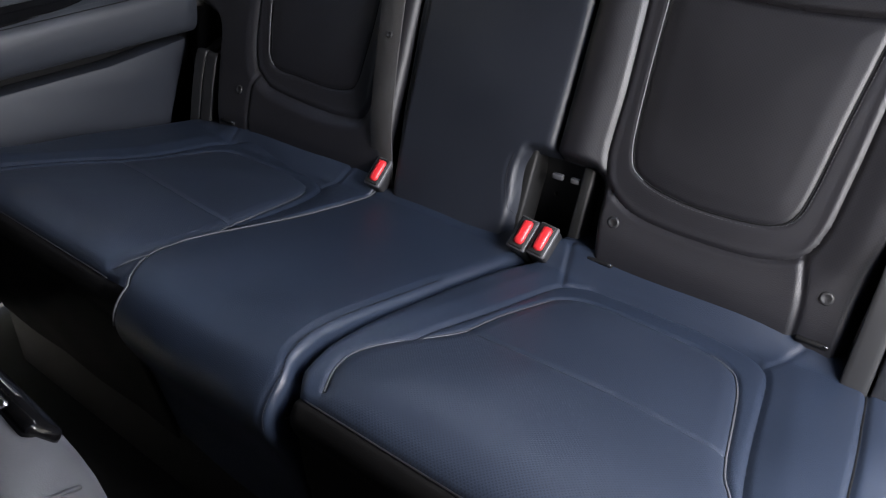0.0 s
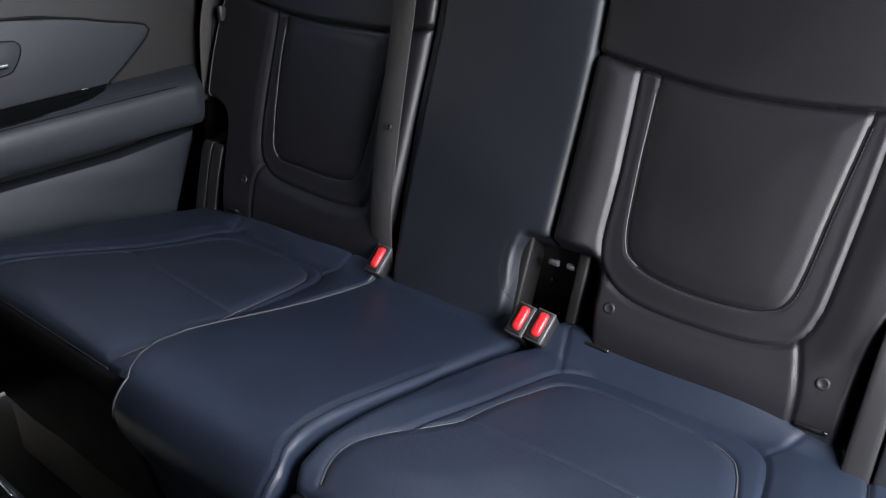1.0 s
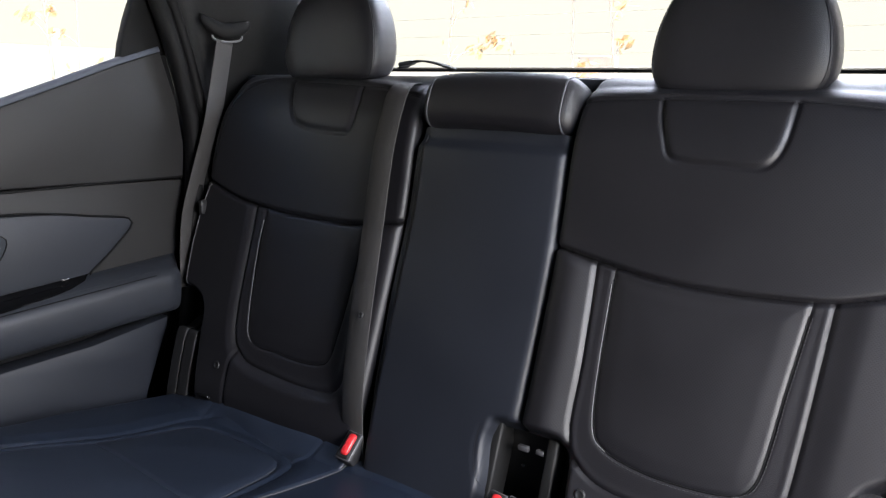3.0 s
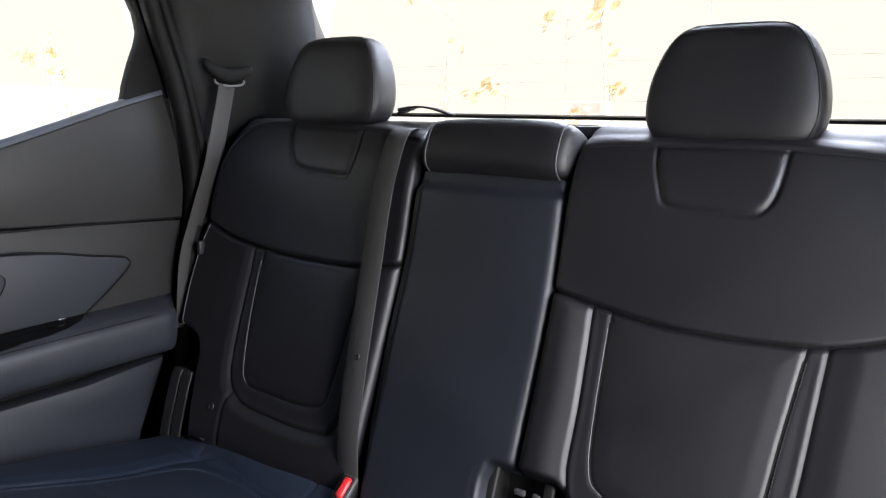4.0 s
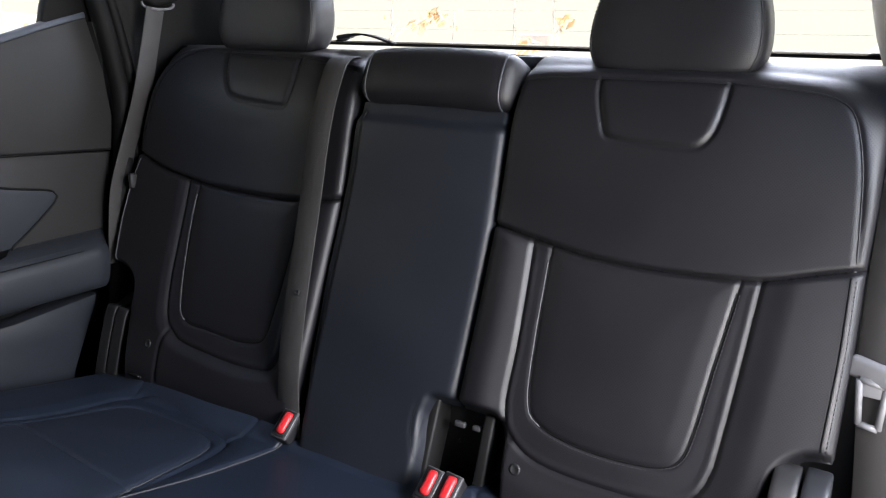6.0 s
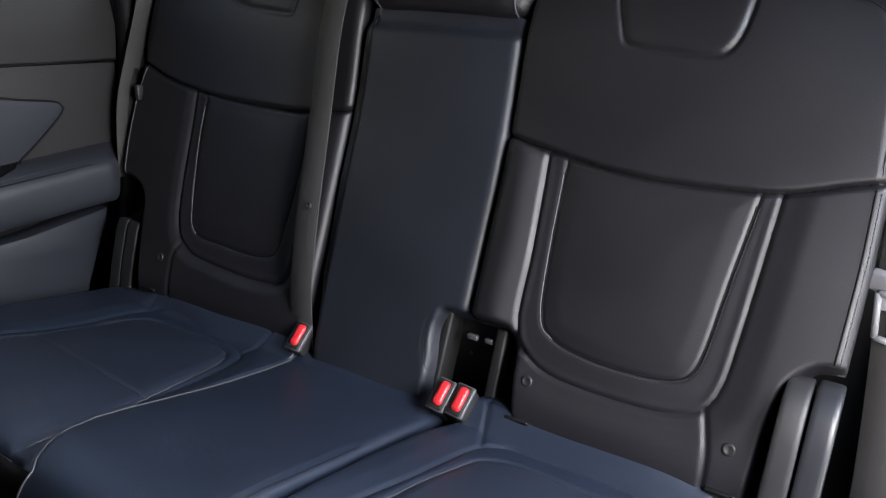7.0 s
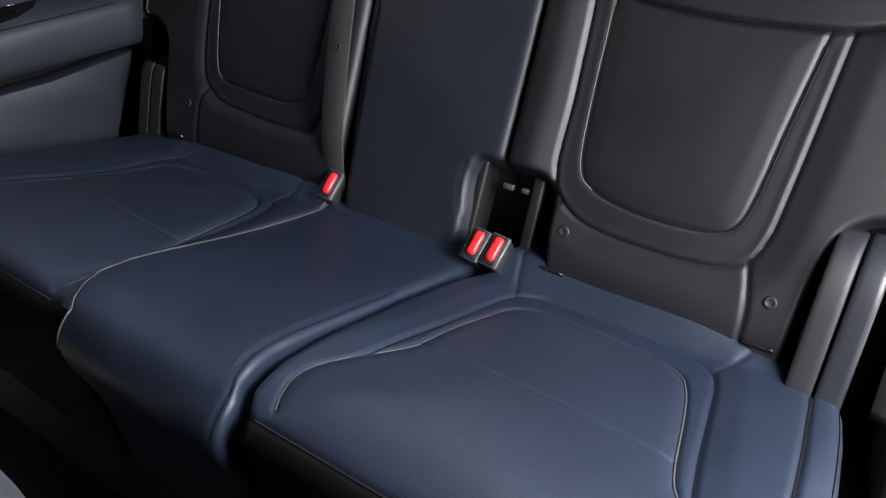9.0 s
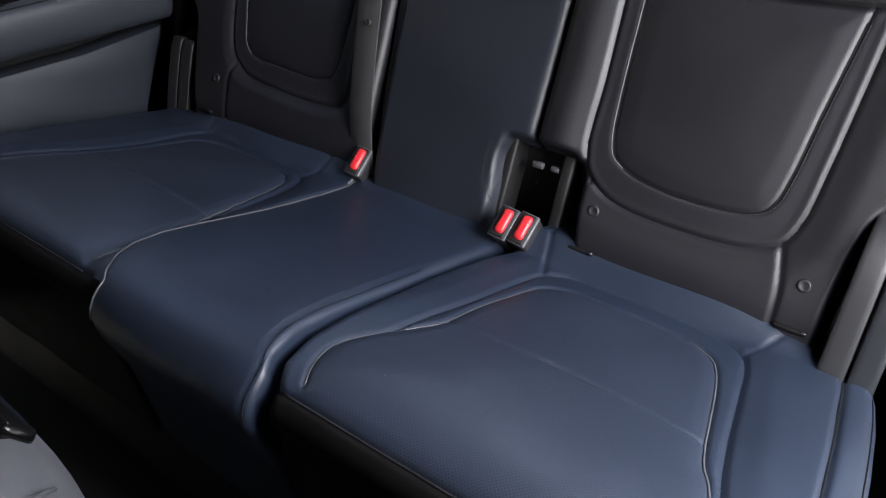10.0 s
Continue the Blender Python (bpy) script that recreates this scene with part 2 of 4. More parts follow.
def tube(name, pts, radius, mat, parent, label="", sides=8):
    p = np.array(pts, float)
    t = np.gradient(p, axis=0)
    t /= np.linalg.norm(t, axis=1)[:, None] + 1e-12
    up = np.array([0.31, -0.7, 0.64])
    a = np.cross(t, up)
    a /= np.linalg.norm(a, axis=1)[:, None] + 1e-12
    b = np.cross(t, a)
    w = np.linspace(0, 2 * np.pi, sides, endpoint=False)
    rad = np.broadcast_to(radius, (len(p),))[:, None, None]
    v = p[:, None] + rad * (np.cos(w)[None, :, None] * a[:, None] + np.sin(w)[None, :, None] * b[:, None])
    n = len(p)
    f = [(i * sides + k, i * sides + (k + 1) % sides, (i + 1) * sides + (k + 1) % sides, (i + 1) * sides + k) for i in range(n - 1) for k in range(sides)]
    f += [tuple(range(sides))[::-1], tuple((n - 1) * sides + k for k in range(sides))]
    return put(name, v.reshape(-1, 3), f, mat, parent, label)


def stitches(pts, mat, parent, length=0.0035, gap=0.0022, width=0.0007):
    """A row of short thread stitches along a line."""
    p = np.array(pts, float)
    s = np.r_[0, np.cumsum(np.linalg.norm(np.diff(p, axis=0), axis=1))]
    verts, faces = [], []
    q = 0.0
    while q + length < s[-1]:
        a = np.array([np.interp(q, s, p[:, k]) for k in range(3)])
        b = np.array([np.interp(q + length, s, p[:, k]) for k in range(3)])
        t = (b - a) / (np.linalg.norm(b - a) + 1e-12)
        u = np.cross(t, (0.31, -0.7, 0.64))
        u /= np.linalg.norm(u) + 1e-12
        w = np.cross(t, u)
        base = len(verts)
        for end, k in ((a, 0.6), ((a + b) / 2, 1.0), (b, 0.6)):
            for du, dw in ((1, 0), (0, 1), (-1, 0), (0, -1)):
                verts.append(end + k * width * (du * u + dw * w))
        for ring in (0, 4):
            for k in range(4):
                faces.append((base + ring + k, base + ring + (k + 1) % 4, base + ring + 4 + (k + 1) % 4, base + ring + 4 + k))
        faces += [(base, base + 1, base + 2, base + 3), (base + 8, base + 9, base + 10, base + 11)]
        q += length + gap
    return put("stitching", verts, faces, mat, parent, "row of thread stitches")


def block(name, size, place, mat, parent=None, label="", bevel=0.004, rot=(0, 0, 0), segments=2, taper=None):
    """A box with rounded edges. taper: the top's scale in x and y."""
    bm = bmesh.new()
    bmesh.ops.create_cube(bm, size=1)
    for v in bm.verts:
        if taper and v.co.z > 0:
            v.co.x *= taper[0]
            v.co.y *= taper[1]
        v.co = Vector((v.co.x * size[0], v.co.y * size[1], v.co.z * size[2]))
    if bevel:
        bmesh.ops.bevel(bm, geom=list(bm.edges), offset=bevel, segments=segments, affect="EDGES", profile=0.5)
    bm.transform(pose(*place, *rot))
    me = bpy.data.meshes.new(name)
    bm.to_mesh(me)
    bm.free()
    me.materials.append(mat)
    me.polygons.foreach_set("use_smooth", [len(p.vertices) > 0 for p in me.polygons])
    me.set_sharp_from_angle(angle=radians(50))
    ob = new(name, me)
    ob.parent = parent
    if label:
        ob["label"] = label
    return ob


def plate(name, outline, axis, a, b, mat, parent=None, label="", bevel=0.003):
    """A plate of an outline in the two other axes, from a to b along axis."""
    bm = bmesh.new()

    def co(u, v, w):
        return {"x": (w, u, v), "y": (u, w, v), "z": (u, v, w)}[axis]

    lo = [bm.verts.new(co(u, v, a)) for u, v in outline]
    hi = [bm.verts.new(co(u, v, b)) for u, v in outline]
    n = len(outline)
    bm.faces.new(lo)
    bm.faces.new(hi)
    for k in range(n):
        bm.faces.new((lo[k], lo[(k + 1) % n], hi[(k + 1) % n], hi[k]))
    bmesh.ops.recalc_face_normals(bm, faces=bm.faces)
    if bevel:
        rim = [e for e in bm.edges if (e.verts[0] in hi and e.verts[1] in hi) or (e.verts[0] in lo and e.verts[1] in lo)]
        bmesh.ops.bevel(bm, geom=rim, offset=bevel, segments=2, affect="EDGES", profile=0.5)
    me = bpy.data.meshes.new(name)
    bm.to_mesh(me)
    bm.free()
    me.materials.append(mat)
    me.polygons.foreach_set("use_smooth", [True] * len(me.polygons))
    me.set_sharp_from_angle(angle=radians(40))
    ob = new(name, me)
    ob.parent = parent
    if label:
        ob["label"] = label
    return ob


def sweep(name, rings, mat, parent=None, label="", closed=True):
    """A skin over a list of rings of points."""
    v = np.array(rings, float)
    n, k = v.shape[:2]
    f = [(i * k + j, i * k + (j + 1) % k, (i + 1) * k + (j + 1) % k, (i + 1) * k + j) for i in range(n - 1) for j in range(k if closed else k - 1)]
    if closed:
        f += [tuple(range(k))[::-1], tuple((n - 1) * k + j for j in range(k))]
    return put(name, v.reshape(-1, 3), f, mat, parent, label)


def ribbon(name, pts, width, thick, mat, parent, across=(1, 0, 0), label=""):
    """A flat strap along a line of points."""
    p = np.array(pts, float)
    t = np.gradient(p, axis=0)
    t /= np.linalg.norm(t, axis=1)[:, None]
    a = np.broadcast_to(np.array(across, float), p.shape)
    a = a - t * (a * t).sum(1)[:, None]
    a /= np.linalg.norm(a, axis=1)[:, None]
    b = np.cross(t, a)
    w, h = width / 2, thick / 2
    rings = [p + a * x * w + b * y * h for x, y in ((-1, 0), (-0.95, 1), (0, 1.0), (0.95, 1), (1, 0), (0.95, -1), (0, -1), (-0.95, -1))]
    return sweep(name, np.stack(rings, 1), mat, parent, label)


# ---- the car's shell ----
def shell():
    floor = plate("floor", [(-0.85, -1.66), (0.85, -1.66), (0.85, 0.5), (-0.85, 0.5)], "z", 0.02, 0.06, M_CARPET, bevel=0)
    tagged(floor, "black carpeted car floor under the seats", "floor", kind="structure")
    roof = plate("ceiling", [(-0.78, -1.7), (0.78, -1.7), (0.72, 0.42), (-0.72, 0.42)], "z", 1.40, 1.46, M_LINER, bevel=0.01)
    tagged(roof, "dark cloth headliner of the car", "headliner", kind="structure")
    # rear bulkhead below the glass
    wall = plate("wall_rear", [(-0.78, 0.06), (0.78, 0.06), (0.78, 1.045), (-0.78, 1.045)], "y", 0.37, 0.43, M_PLASTIC, bevel=0.004)
    tagged(wall, "black plastic rear bulkhead behind the seat", "wall", kind="structure")
    # unseen wall, added to keep left-window light off the cushion fronts
    beside = plate("wall_left_front", [(-1.6, 0.86), (-0.62, 0.90), (-0.66, 1.40), (-1.6, 1.40)], "x", -0.83, -0.742, M_PLASTIC, bevel=0.004)
    tagged(beside, "unseen dark wall ahead of the rear door, blocks window light", "wall", kind="structure")
    # unseen full-height wall, added to shut out light from the front
    front = plate("wall_front", [(-0.85, 0.06), (0.85, 0.06), (0.85, 1.42), (-0.85, 1.42)], "y", -1.66, -1.60, M_PLASTIC, bevel=0.004)
    # unseen wall, its opening cut to limit where side light falls
    side = plate("wall_side", [(-1.6, 0.06), (0.13, 0.06), (0.13, 0.40), (-0.50, 0.40), (-0.56, 1.40), (-1.6, 1.40)], "x", 0.78, 0.85, M_PLASTIC, bevel=0.004)
    tagged(side, "unseen dark wall round the side opening, limits the light", "wall", kind="structure")
    for sg, nm in ((-1, "wall_corner_left"), (1, "wall_corner_right")):
        c = plate(nm, [(0.10 if sg < 0 else 0.13, 0.06), (0.43, 0.06), (0.43, 1.40), (0.10 if sg < 0 else 0.05, 1.40), (0.11 if sg < 0 else 0.13, 1.10)], "x", sg * 0.80 if sg > 0 else -0.86, 0.86 if sg > 0 else -0.842, M_RUBBER, bevel=0.0)
        tagged(c, "black body side behind the door seal", "wall", kind="structure")
    tagged(front, "unseen dark wall closing the cabin front against light", "wall", kind="structure")


shell()


# ---- seat upholstery ----
BACK = Surface([(-0.045, 0.33), (-0.03, 0.36), (0.005, 0.45), (0.07, 0.62), (0.132, 0.80), (0.165, 0.95), (0.194, 1.015), (0.215, 1.042), (0.25, 1.058), (0.31, 1.06)], "z")
CUSH = Surface([(-0.49, 0.18), (-0.515, 0.30), (-0.525, 0.38), (-0.518, 0.425), (-0.49, 0.452), (-0.45, 0.464), (-0.40, 0.461), (-0.30, 0.443), (-0.20, 0.425), (-0.06, 0.402), (0.05, 0.385), (0.09, 0.38)], "y")


def edge_line(surf, pts, lo, hi):
    """An edge given as (x, key) turned into (x, s), in order of s and carried on to both ends."""
    l = np.array([(x, surf.of(v)) for x, v in pts])
    l = l[np.argsort(l[:, 1])]
    return np.vstack([[l[0, 0], lo], l, [l[-1, 0], hi]])


def disc(name, centre, normal, r, h, mat, parent, label=""):
    """A small domed stud."""
    n = Vector(normal).normalized()
    q = n.to_track_quat("Z", "Y").to_matrix()
    rings = []
    for rr, hh in ((1.0, -0.3), (1.0, 0.35), (0.86, 0.8), (0.6, 0.75), (0.5, 0.55), (0.05, 0.5)):
        rings.append([np.array(centre) + np.array(q @ Vector((rr * r * math.cos(k * math.pi / 8), rr * r * math.sin(k * math.pi / 8), hh * h))) for k in range(16)])
    return sweep(name, rings, mat, parent, label)


def outer_backrest(mirror, seat, cell):
    B = BACK
    end = B.s[-1]
    if mirror:
        ins = B.line([(0.497, 0.791), (0.497, 0.716), (0.487, 0.632), (0.477, 0.581), (0.466, 0.551), (0.441, 0.537), (0.39, 0.535), (0.313, 0.532), (0.262, 0.540), (0.249, 0.558), (0.245, 0.593), (0.240, 0.652), (0.237, 0.782)][::-1], 90)
        bor = B.line([(0.527, 0.793), (0.524, 0.723), (0.520, 0.638), (0.513, 0.574), (0.499, 0.534), (0.481, 0.518), (0.451, 0.503), (0.392, 0.497), (0.30, 0.493), (0.237, 0.498), (0.217, 0.507), (0.209, 0.523), (0.209, 0.552), (0.213, 0.65), (0.216, 0.785)][::-1], 90)
        up = B.line([(0.145, 0.804), (0.167, 0.797), (0.239, 0.786), (0.333, 0.784), (0.441, 0.786), (0.526, 0.794), (0.60, 0.806), (0.655, 0.822), (0.71, 0.84)], 60)
        top = B.line([(0.152, 1.012), (0.183, 1.017), (0.251, 1.028), (0.367, 1.033), (0.494, 1.036), (0.57, 1.034), (0.615, 1.018), (0.642, 0.985), (0.658, 0.94), (0.670, 0.88), (0.677, 0.83)], 90)
        flap = B.line([(0.482, 1.034), (0.474, 1.010), (0.460, 0.982), (0.442, 0.960), (0.405, 0.950), (0.36, 0.947), (0.315, 0.945), (0.299, 0.952), (0.293, 0.987), (0.297, 1.030)][::-1], 60)
        seam_out = B.line([(0.488, 0.517), (0.495, 0.492), (0.493, 0.46), (0.488, 0.40)], 20)
        seam_in = B.line([(0.210, 0.53), (0.216, 0.515), (0.224, 0.505)], 8)
    else:
        ins = B.line([(0.248, 0.781), (0.252, 0.653), (0.261, 0.566), (0.285, 0.539), (0.338, 0.527), (0.40, 0.525), (0.456, 0.531), (0.480, 0.546), (0.490, 0.582), (0.499, 0.665), (0.513, 0.776)], 90)
        bor = B.line([(0.218, 0.785), (0.224, 0.648), (0.226, 0.554), (0.247, 0.513), (0.305, 0.490), (0.43, 0.488), (0.496, 0.503), (0.519, 0.536), (0.527, 0.605), (0.538, 0.779)], 90)
        up = B.line([(0.145, 0.800), (0.218, 0.787), (0.302, 0.775), (0.398, 0.771), (0.514, 0.777), (0.555, 0.784), (0.602, 0.798), (0.66, 0.814)], 60)
        top = B.line([(0.152, 1.010), (0.20, 1.018), (0.307, 1.020), (0.466, 1.020), (0.55, 1.015), (0.590, 1.006), (0.612, 0.985), (0.628, 0.93), (0.636, 0.86), (0.640, 0.81)], 90)
        flap = B.line([(0.278, 1.019), (0.282, 0.995), (0.292, 0.968), (0.303, 0.943), (0.325, 0.937), (0.37, 0.935), (0.41, 0.934), (0.434, 0.938), (0.449, 0.956), (0.456, 0.985), (0.458, 1.019)], 60)
        seam_out = B.line([(0.508, 0.506), (0.519, 0.47), (0.523, 0.44), (0.524, 0.40)], 20)
        seam_in = B.line([(0.226, 0.53), (0.236, 0.515), (0.245, 0.512)], 8)
    o_ins = np.vstack([ins, up[(up[:, 0] > ins[0, 0]) & (up[:, 0] < ins[-1, 0])][::-1]])
    o_bor = np.vstack([bor, up[(up[:, 0] > bor[0, 0]) & (up[:, 0] < bor[-1, 0])][::-1]])
    o_up = np.vstack([up, [[0.75, up[-1, 1]], [0.75, end + 0.1], [0.05, end + 0.1], [0.05, up[0, 1]]]])
    o_flap = np.vstack([flap])
    o_crown = np.vstack([top, [[top[-1, 0], -0.1], [0.0, -0.1], [0.0, top[0, 1]]]])
    o_inner = np.array([(0.0, -0.2), (0.36, -0.2), (0.36, end + 0.2), (0.0, end + 0.2)])
    o_roll = np.array([(0.0, B.of(1.0215)), (0.9, B.of(1.0215)), (0.9, end + 0.2), (0.0, end + 0.2)])
    o_low = np.array([(0.0, B.of(0.505)), (0.9, B.of(0.505)), (0.9, -0.2), (0.0, -0.2)])
    notch = [(0.74, 0.606), (0.682, 0.606), (0.643, 0.598), (0.621, 0.578), (0.612, 0.535), (0.601, 0.48), (0.590, 0.42), (0.588, 0.325)] if mirror else [(0.72, 0.585), (0.64, 0.587), (0.615, 0.578), (0.600, 0.555), (0.591, 0.50), (0.587, 0.42), (0.588, 0.325)]
    cuts = [np.array([(x, B.of(z)) for x, z in smooth(notch, 50)] + [(0.74, -0.1)])]
    cuts[0][-2] = (0.588, -0.1)
    if not mirror:
        c = [(x, B.of(z)) for x, z in smooth([(0.10, 0.530), (0.19, 0.531), (0.212, 0.527), (0.226, 0.510), (0.232, 0.47), (0.24, 0.42), (0.246, 0.335)], 50)]
        cuts.append(np.array(c + [(0.246, -0.1), (0.10, -0.1)]))

    def disp(x, s):
        di, do, du = inside(x, s, o_ins), inside(x, s, o_bor), inside(x, s, o_up)
        h = 0.007 * step(-do / (0.022 if mirror else 0.045)) * step(-du / 0.010 + 0.3)
        h = h + 0.006 * step(du / 0.009 + 0.4)
        # the inner bolster is rounded across
        h = h + 0.006 * np.sin(np.pi * np.clip((x - 0.15) / 0.072, 0, 1)) * step(-du / 0.02) * step((s - B.of(0.50)) / 0.06)
        h = h + 0.0025 * step(di / 0.03) + 0.002 * step(di / 0.10) - 0.002 * step(do / 0.015)
        h = h + groove(dist(x, s, ins), 0.0030, 0.003) + groove(dist(x, s, bor), 0.0035, 0.0045)
        h = h + groove(dist(x, s, up), 0.0034, 0.008) + groove(dist(x, s, top), 0.003, 0.003)
        h = h + groove(dist(x, s, flap), 0.0030, 0.0042) + 0.002 * step(inside(x, s, o_flap) / 0.012)
        h = h + groove(dist(x, s, seam_out), 0.004, 0.004) + groove(dist(x, s, seam_in), 0.004, 0.004)
        h = h - 0.010 * np.exp(-((s - B.of(0.40)) / 0.03) ** 2)
        h = h - 0.014 * step(-inside(x, s, o_crown) / 0.04) * step((s - B.of(0.86)) / 0.08)
        h = h + 0.0008 * np.sin(14 * x + 2) * np.sin(11 * s) * step(du / 0.05)
        return h

    left = edge_line(B, [(0.1505, 0.36), (0.1505, 0.95), (0.154, 1.02)], -0.1, end + 0.1)
    right = edge_line(B, [(0.648, 0.36), (0.652, 0.62), (0.653, 0.72), (0.651, 0.81), (0.652, 0.90), (0.653, 0.95), (0.654, 1.01), (0.654, 1.055)], -0.1, end + 0.1)
    if mirror:
        right = edge_line(B, [(0.66, 0.36), (0.676, 0.56), (0.690, 0.62), (0.697, 0.70), (0.695, 0.76), (0.686, 0.82), (0.682, 0.90), (0.676, 0.95), (0.668, 1.01), (0.656, 1.055)], -0.1, end + 0.1)
    p = Panel(B, left, right, B.of(0.365), end, disp, 0.014, 0.10, cuts, mirror)
    root = p.build(seat, [("insert", o_ins, M_PERF_BACK, "perforated leather insert pad"), ("insert_border", o_bor, M_BACK, "plain leather border round the insert"),
                   ("top_roll", o_roll, M_BACK, "plain leather roll over the top"), ("upper_panel", o_up, M_PERF_BACK, "perforated leather upper panel"), ("lower_panel", o_low, M_BACK, "plain leather lower panel"), ("inner_bolster", o_inner, M_PERF_BACK, "perforated leather inner bolster"), ("backrest", None, M_PERF_BACK, "perforated leather seat back")], cell)
    tube("piping", p.along(ins[2:-2], 0.0004), 0.0011, M_RUBBER, root, "thin dark welt round the insert")
    tube("piping", p.along(top, 0.0006), 0.0011, M_BACK, root, "thin leather welt along the top")
    stitches(p.along(ins[55:-2] + np.array([0.0042, 0]), 0.0006), M_THREAD, root)
    stitches(p.along(ins[28:55] + np.array([0.0, -0.0042]), 0.0006), M_THREAD, root)
    # pale line laid along one side of the insert as its welt's highlight
    line = ins[56:-3] + np.array([0.0022, 0]) if mirror else ins[3:34] + np.array([-0.0022, 0])
    tube("pale_line", p.along(line, 0.0012), 0.0007, M_PALE, root, "pale line along the insert, modelled for its highlight")
    if mirror:
        hem = B.line([(0.668, 0.822), (0.685, 0.76), (0.688, 0.68), (0.678, 0.612)], 40)
        tube("pale_line", p.along(hem, 0.0012), 0.0007, M_PALE, root, "pale thread along the outer edge")
    if not mirror:
        side = B.line([(0.6440, 0.60), (0.6450, 0.66), (0.6455, 0.72), (0.643, 0.80)], 40)
        stitches(p.along(side, 0.0008), M_THREAD, root)
        tube("piping", p.along(side + np.array([-0.006, 0]), 0.0006), 0.0012, M_RUBBER, root)
    for x, z in ((0.524, 0.483),) if mirror else ((0.265, 0.476), (0.547, 0.474)):
        c = flip(B.place(np.array([x]), np.array([B.of(z)]), p.height(np.array([x]), np.array([B.of(z)])))[0], mirror)
        disc("button", c, (0, -0.93, 0.36), 0.0085, 0.003, M_PLASTIC, root, "small round black plastic stud")
    return root


seat_right = thing("car_seat", "single rear seat in black and navy perforated leather", "car seat")
seat_left = thing("car_seat", "double rear seat in black and navy leather beside the closed door", "car seat")
outer_backrest(False, seat_right, 0.003)
outer_backrest(True, seat_left, 0.004)


def middle_backrest(seat):
    B = BACK
    seam_l = B.line([(-0.124, 0.40), (-0.132, 0.55), (-0.135, 0.80), (-0.128, 0.955)], 40)
    c = [(x, B.of(z)) for x, z in smooth([(0.30, 0.530), (0.13, 0.530), (0.112, 0.525), (0.105, 0.508), (0.107, 0.48), (0.111, 0.445), (0.113, 0.335)], 50)]
    cut = np.array(c + [(0.113, -0.1), (0.30, -0.1)])
    hem = B.line([(0.087, 0.522), (0.083, 0.498), (0.087, 0.474), (0.096, 0.452), (0.107, 0.436)], 24)

    def disp(x, s):
        h = 0.003 + 0.005 * (1 - (x / 0.147) ** 2) + groove(dist(x, s, seam_l), 0.004, 0.005)
        h = h + groove(dist(x, s, hem), 0.003, 0.002)
        h = h - 0.012 * step((s - B.of(0.93)) / 0.02) + 0.001 * np.sin(25 * s + 14 * x)
        return h

    left = edge_line(B, [(-0.122, 0.40), (-0.141, 0.54), (-0.1485, 0.68), (-0.1485, 0.80), (-0.142, 0.955)], -0.1, 2)
    right = edge_line(B, [(0.147, 0.36), (0.147, 0.80), (0.144, 0.955)], -0.1, 2)
    p = Panel(B, left, right, B.of(0.365), B.of(0.965), disp, 0.016, 0.08, [cut])
    root = p.build(seat, [("middle_backrest", None, M_MID, "plain navy leather middle back")], 0.005)
    stitches(p.along(hem, 0.0008), M_THREAD, root)
    tube("piping", p.along(seam_l, 0.0006), 0.0012, M_PIPING, root)
    return root


middle_backrest(seat_left)


def rounded(cx, cy, a, b, n, power=4.0):
    w = np.linspace(0, 2 * np.pi, n, endpoint=False)
    c, s = np.cos(w), np.sin(w)
    return cx + a * np.sign(c) * np.abs(c) ** (2 / power), cy + b * np.sign(s) * np.abs(s) ** (2 / power)


def headrest(cx, lift, label):
    root = thing("headrest", label, "headrest", group="rear headrests")
    rows = smooth([(1.030, 0.088, 0.026), (1.034, 0.100, 0.033), (1.044, 0.111, 0.039), (1.064, 0.1185, 0.043), (1.090, 0.119, 0.044), (1.120, 0.114, 0.043), (1.148, 0.104, 0.041), (1.168, 0.093, 0.038), (1.180, 0.082, 0.034), (1.187, 0.071, 0.028), (1.1915, 0.056, 0.020), (1.194, 0.036, 0.012), (1.195, 0.012, 0.004)], 64)
    rings, n = [], 72
    for z, w, d in rows:
        w, d, z = w * 1.045, d * 1.08, 1.028 + (z - 1.03) * 1.045
        xs, ys = rounded(cx, 0.242 + 0.10 * (z - 1.03), w, d, n, 4.2)
        # the face is a little hollow, the crown rises a little in the middle
        ys = ys + 0.004 * np.cos(np.clip((xs - cx) / 0.12, -1, 1) * math.pi / 2) * (ys < 0.24)
        rings.append(np.stack([xs, ys, np.full(n, z + lift)], 1))
    cushion = sweep("cushion", rings, M_BACK, root, "black leather headrest cushion")
    r = np.array(rings)
    middle = np.array((cx, 0.25, 1.1 + lift))
    # the welt where the front face meets each side and the crown
    for side in (42, 66):
        tube("piping", [(q - middle) * 1.002 + middle for q in r[4:-12, side]], 0.0011, M_BACK, cushion, "leather welt between front and side")
        stitches([(q - middle) * 1.006 + middle for q in r[6:-13, side + (1 if side > 54 else -1)]], M_THREAD, cushion)
    for x in (-0.06, 0.06):
        tube("post", [(cx + x, 0.252, 0.98), (cx + x, 0.252, 1.06)], 0.006, M_CHROME, root, "chrome headrest post")
    return root


headrest(0.3675, 0.0, "black leather headrest raised over the seat back")
headrest(-0.4035, 0.014, "black leather headrest beside the pillar trim")


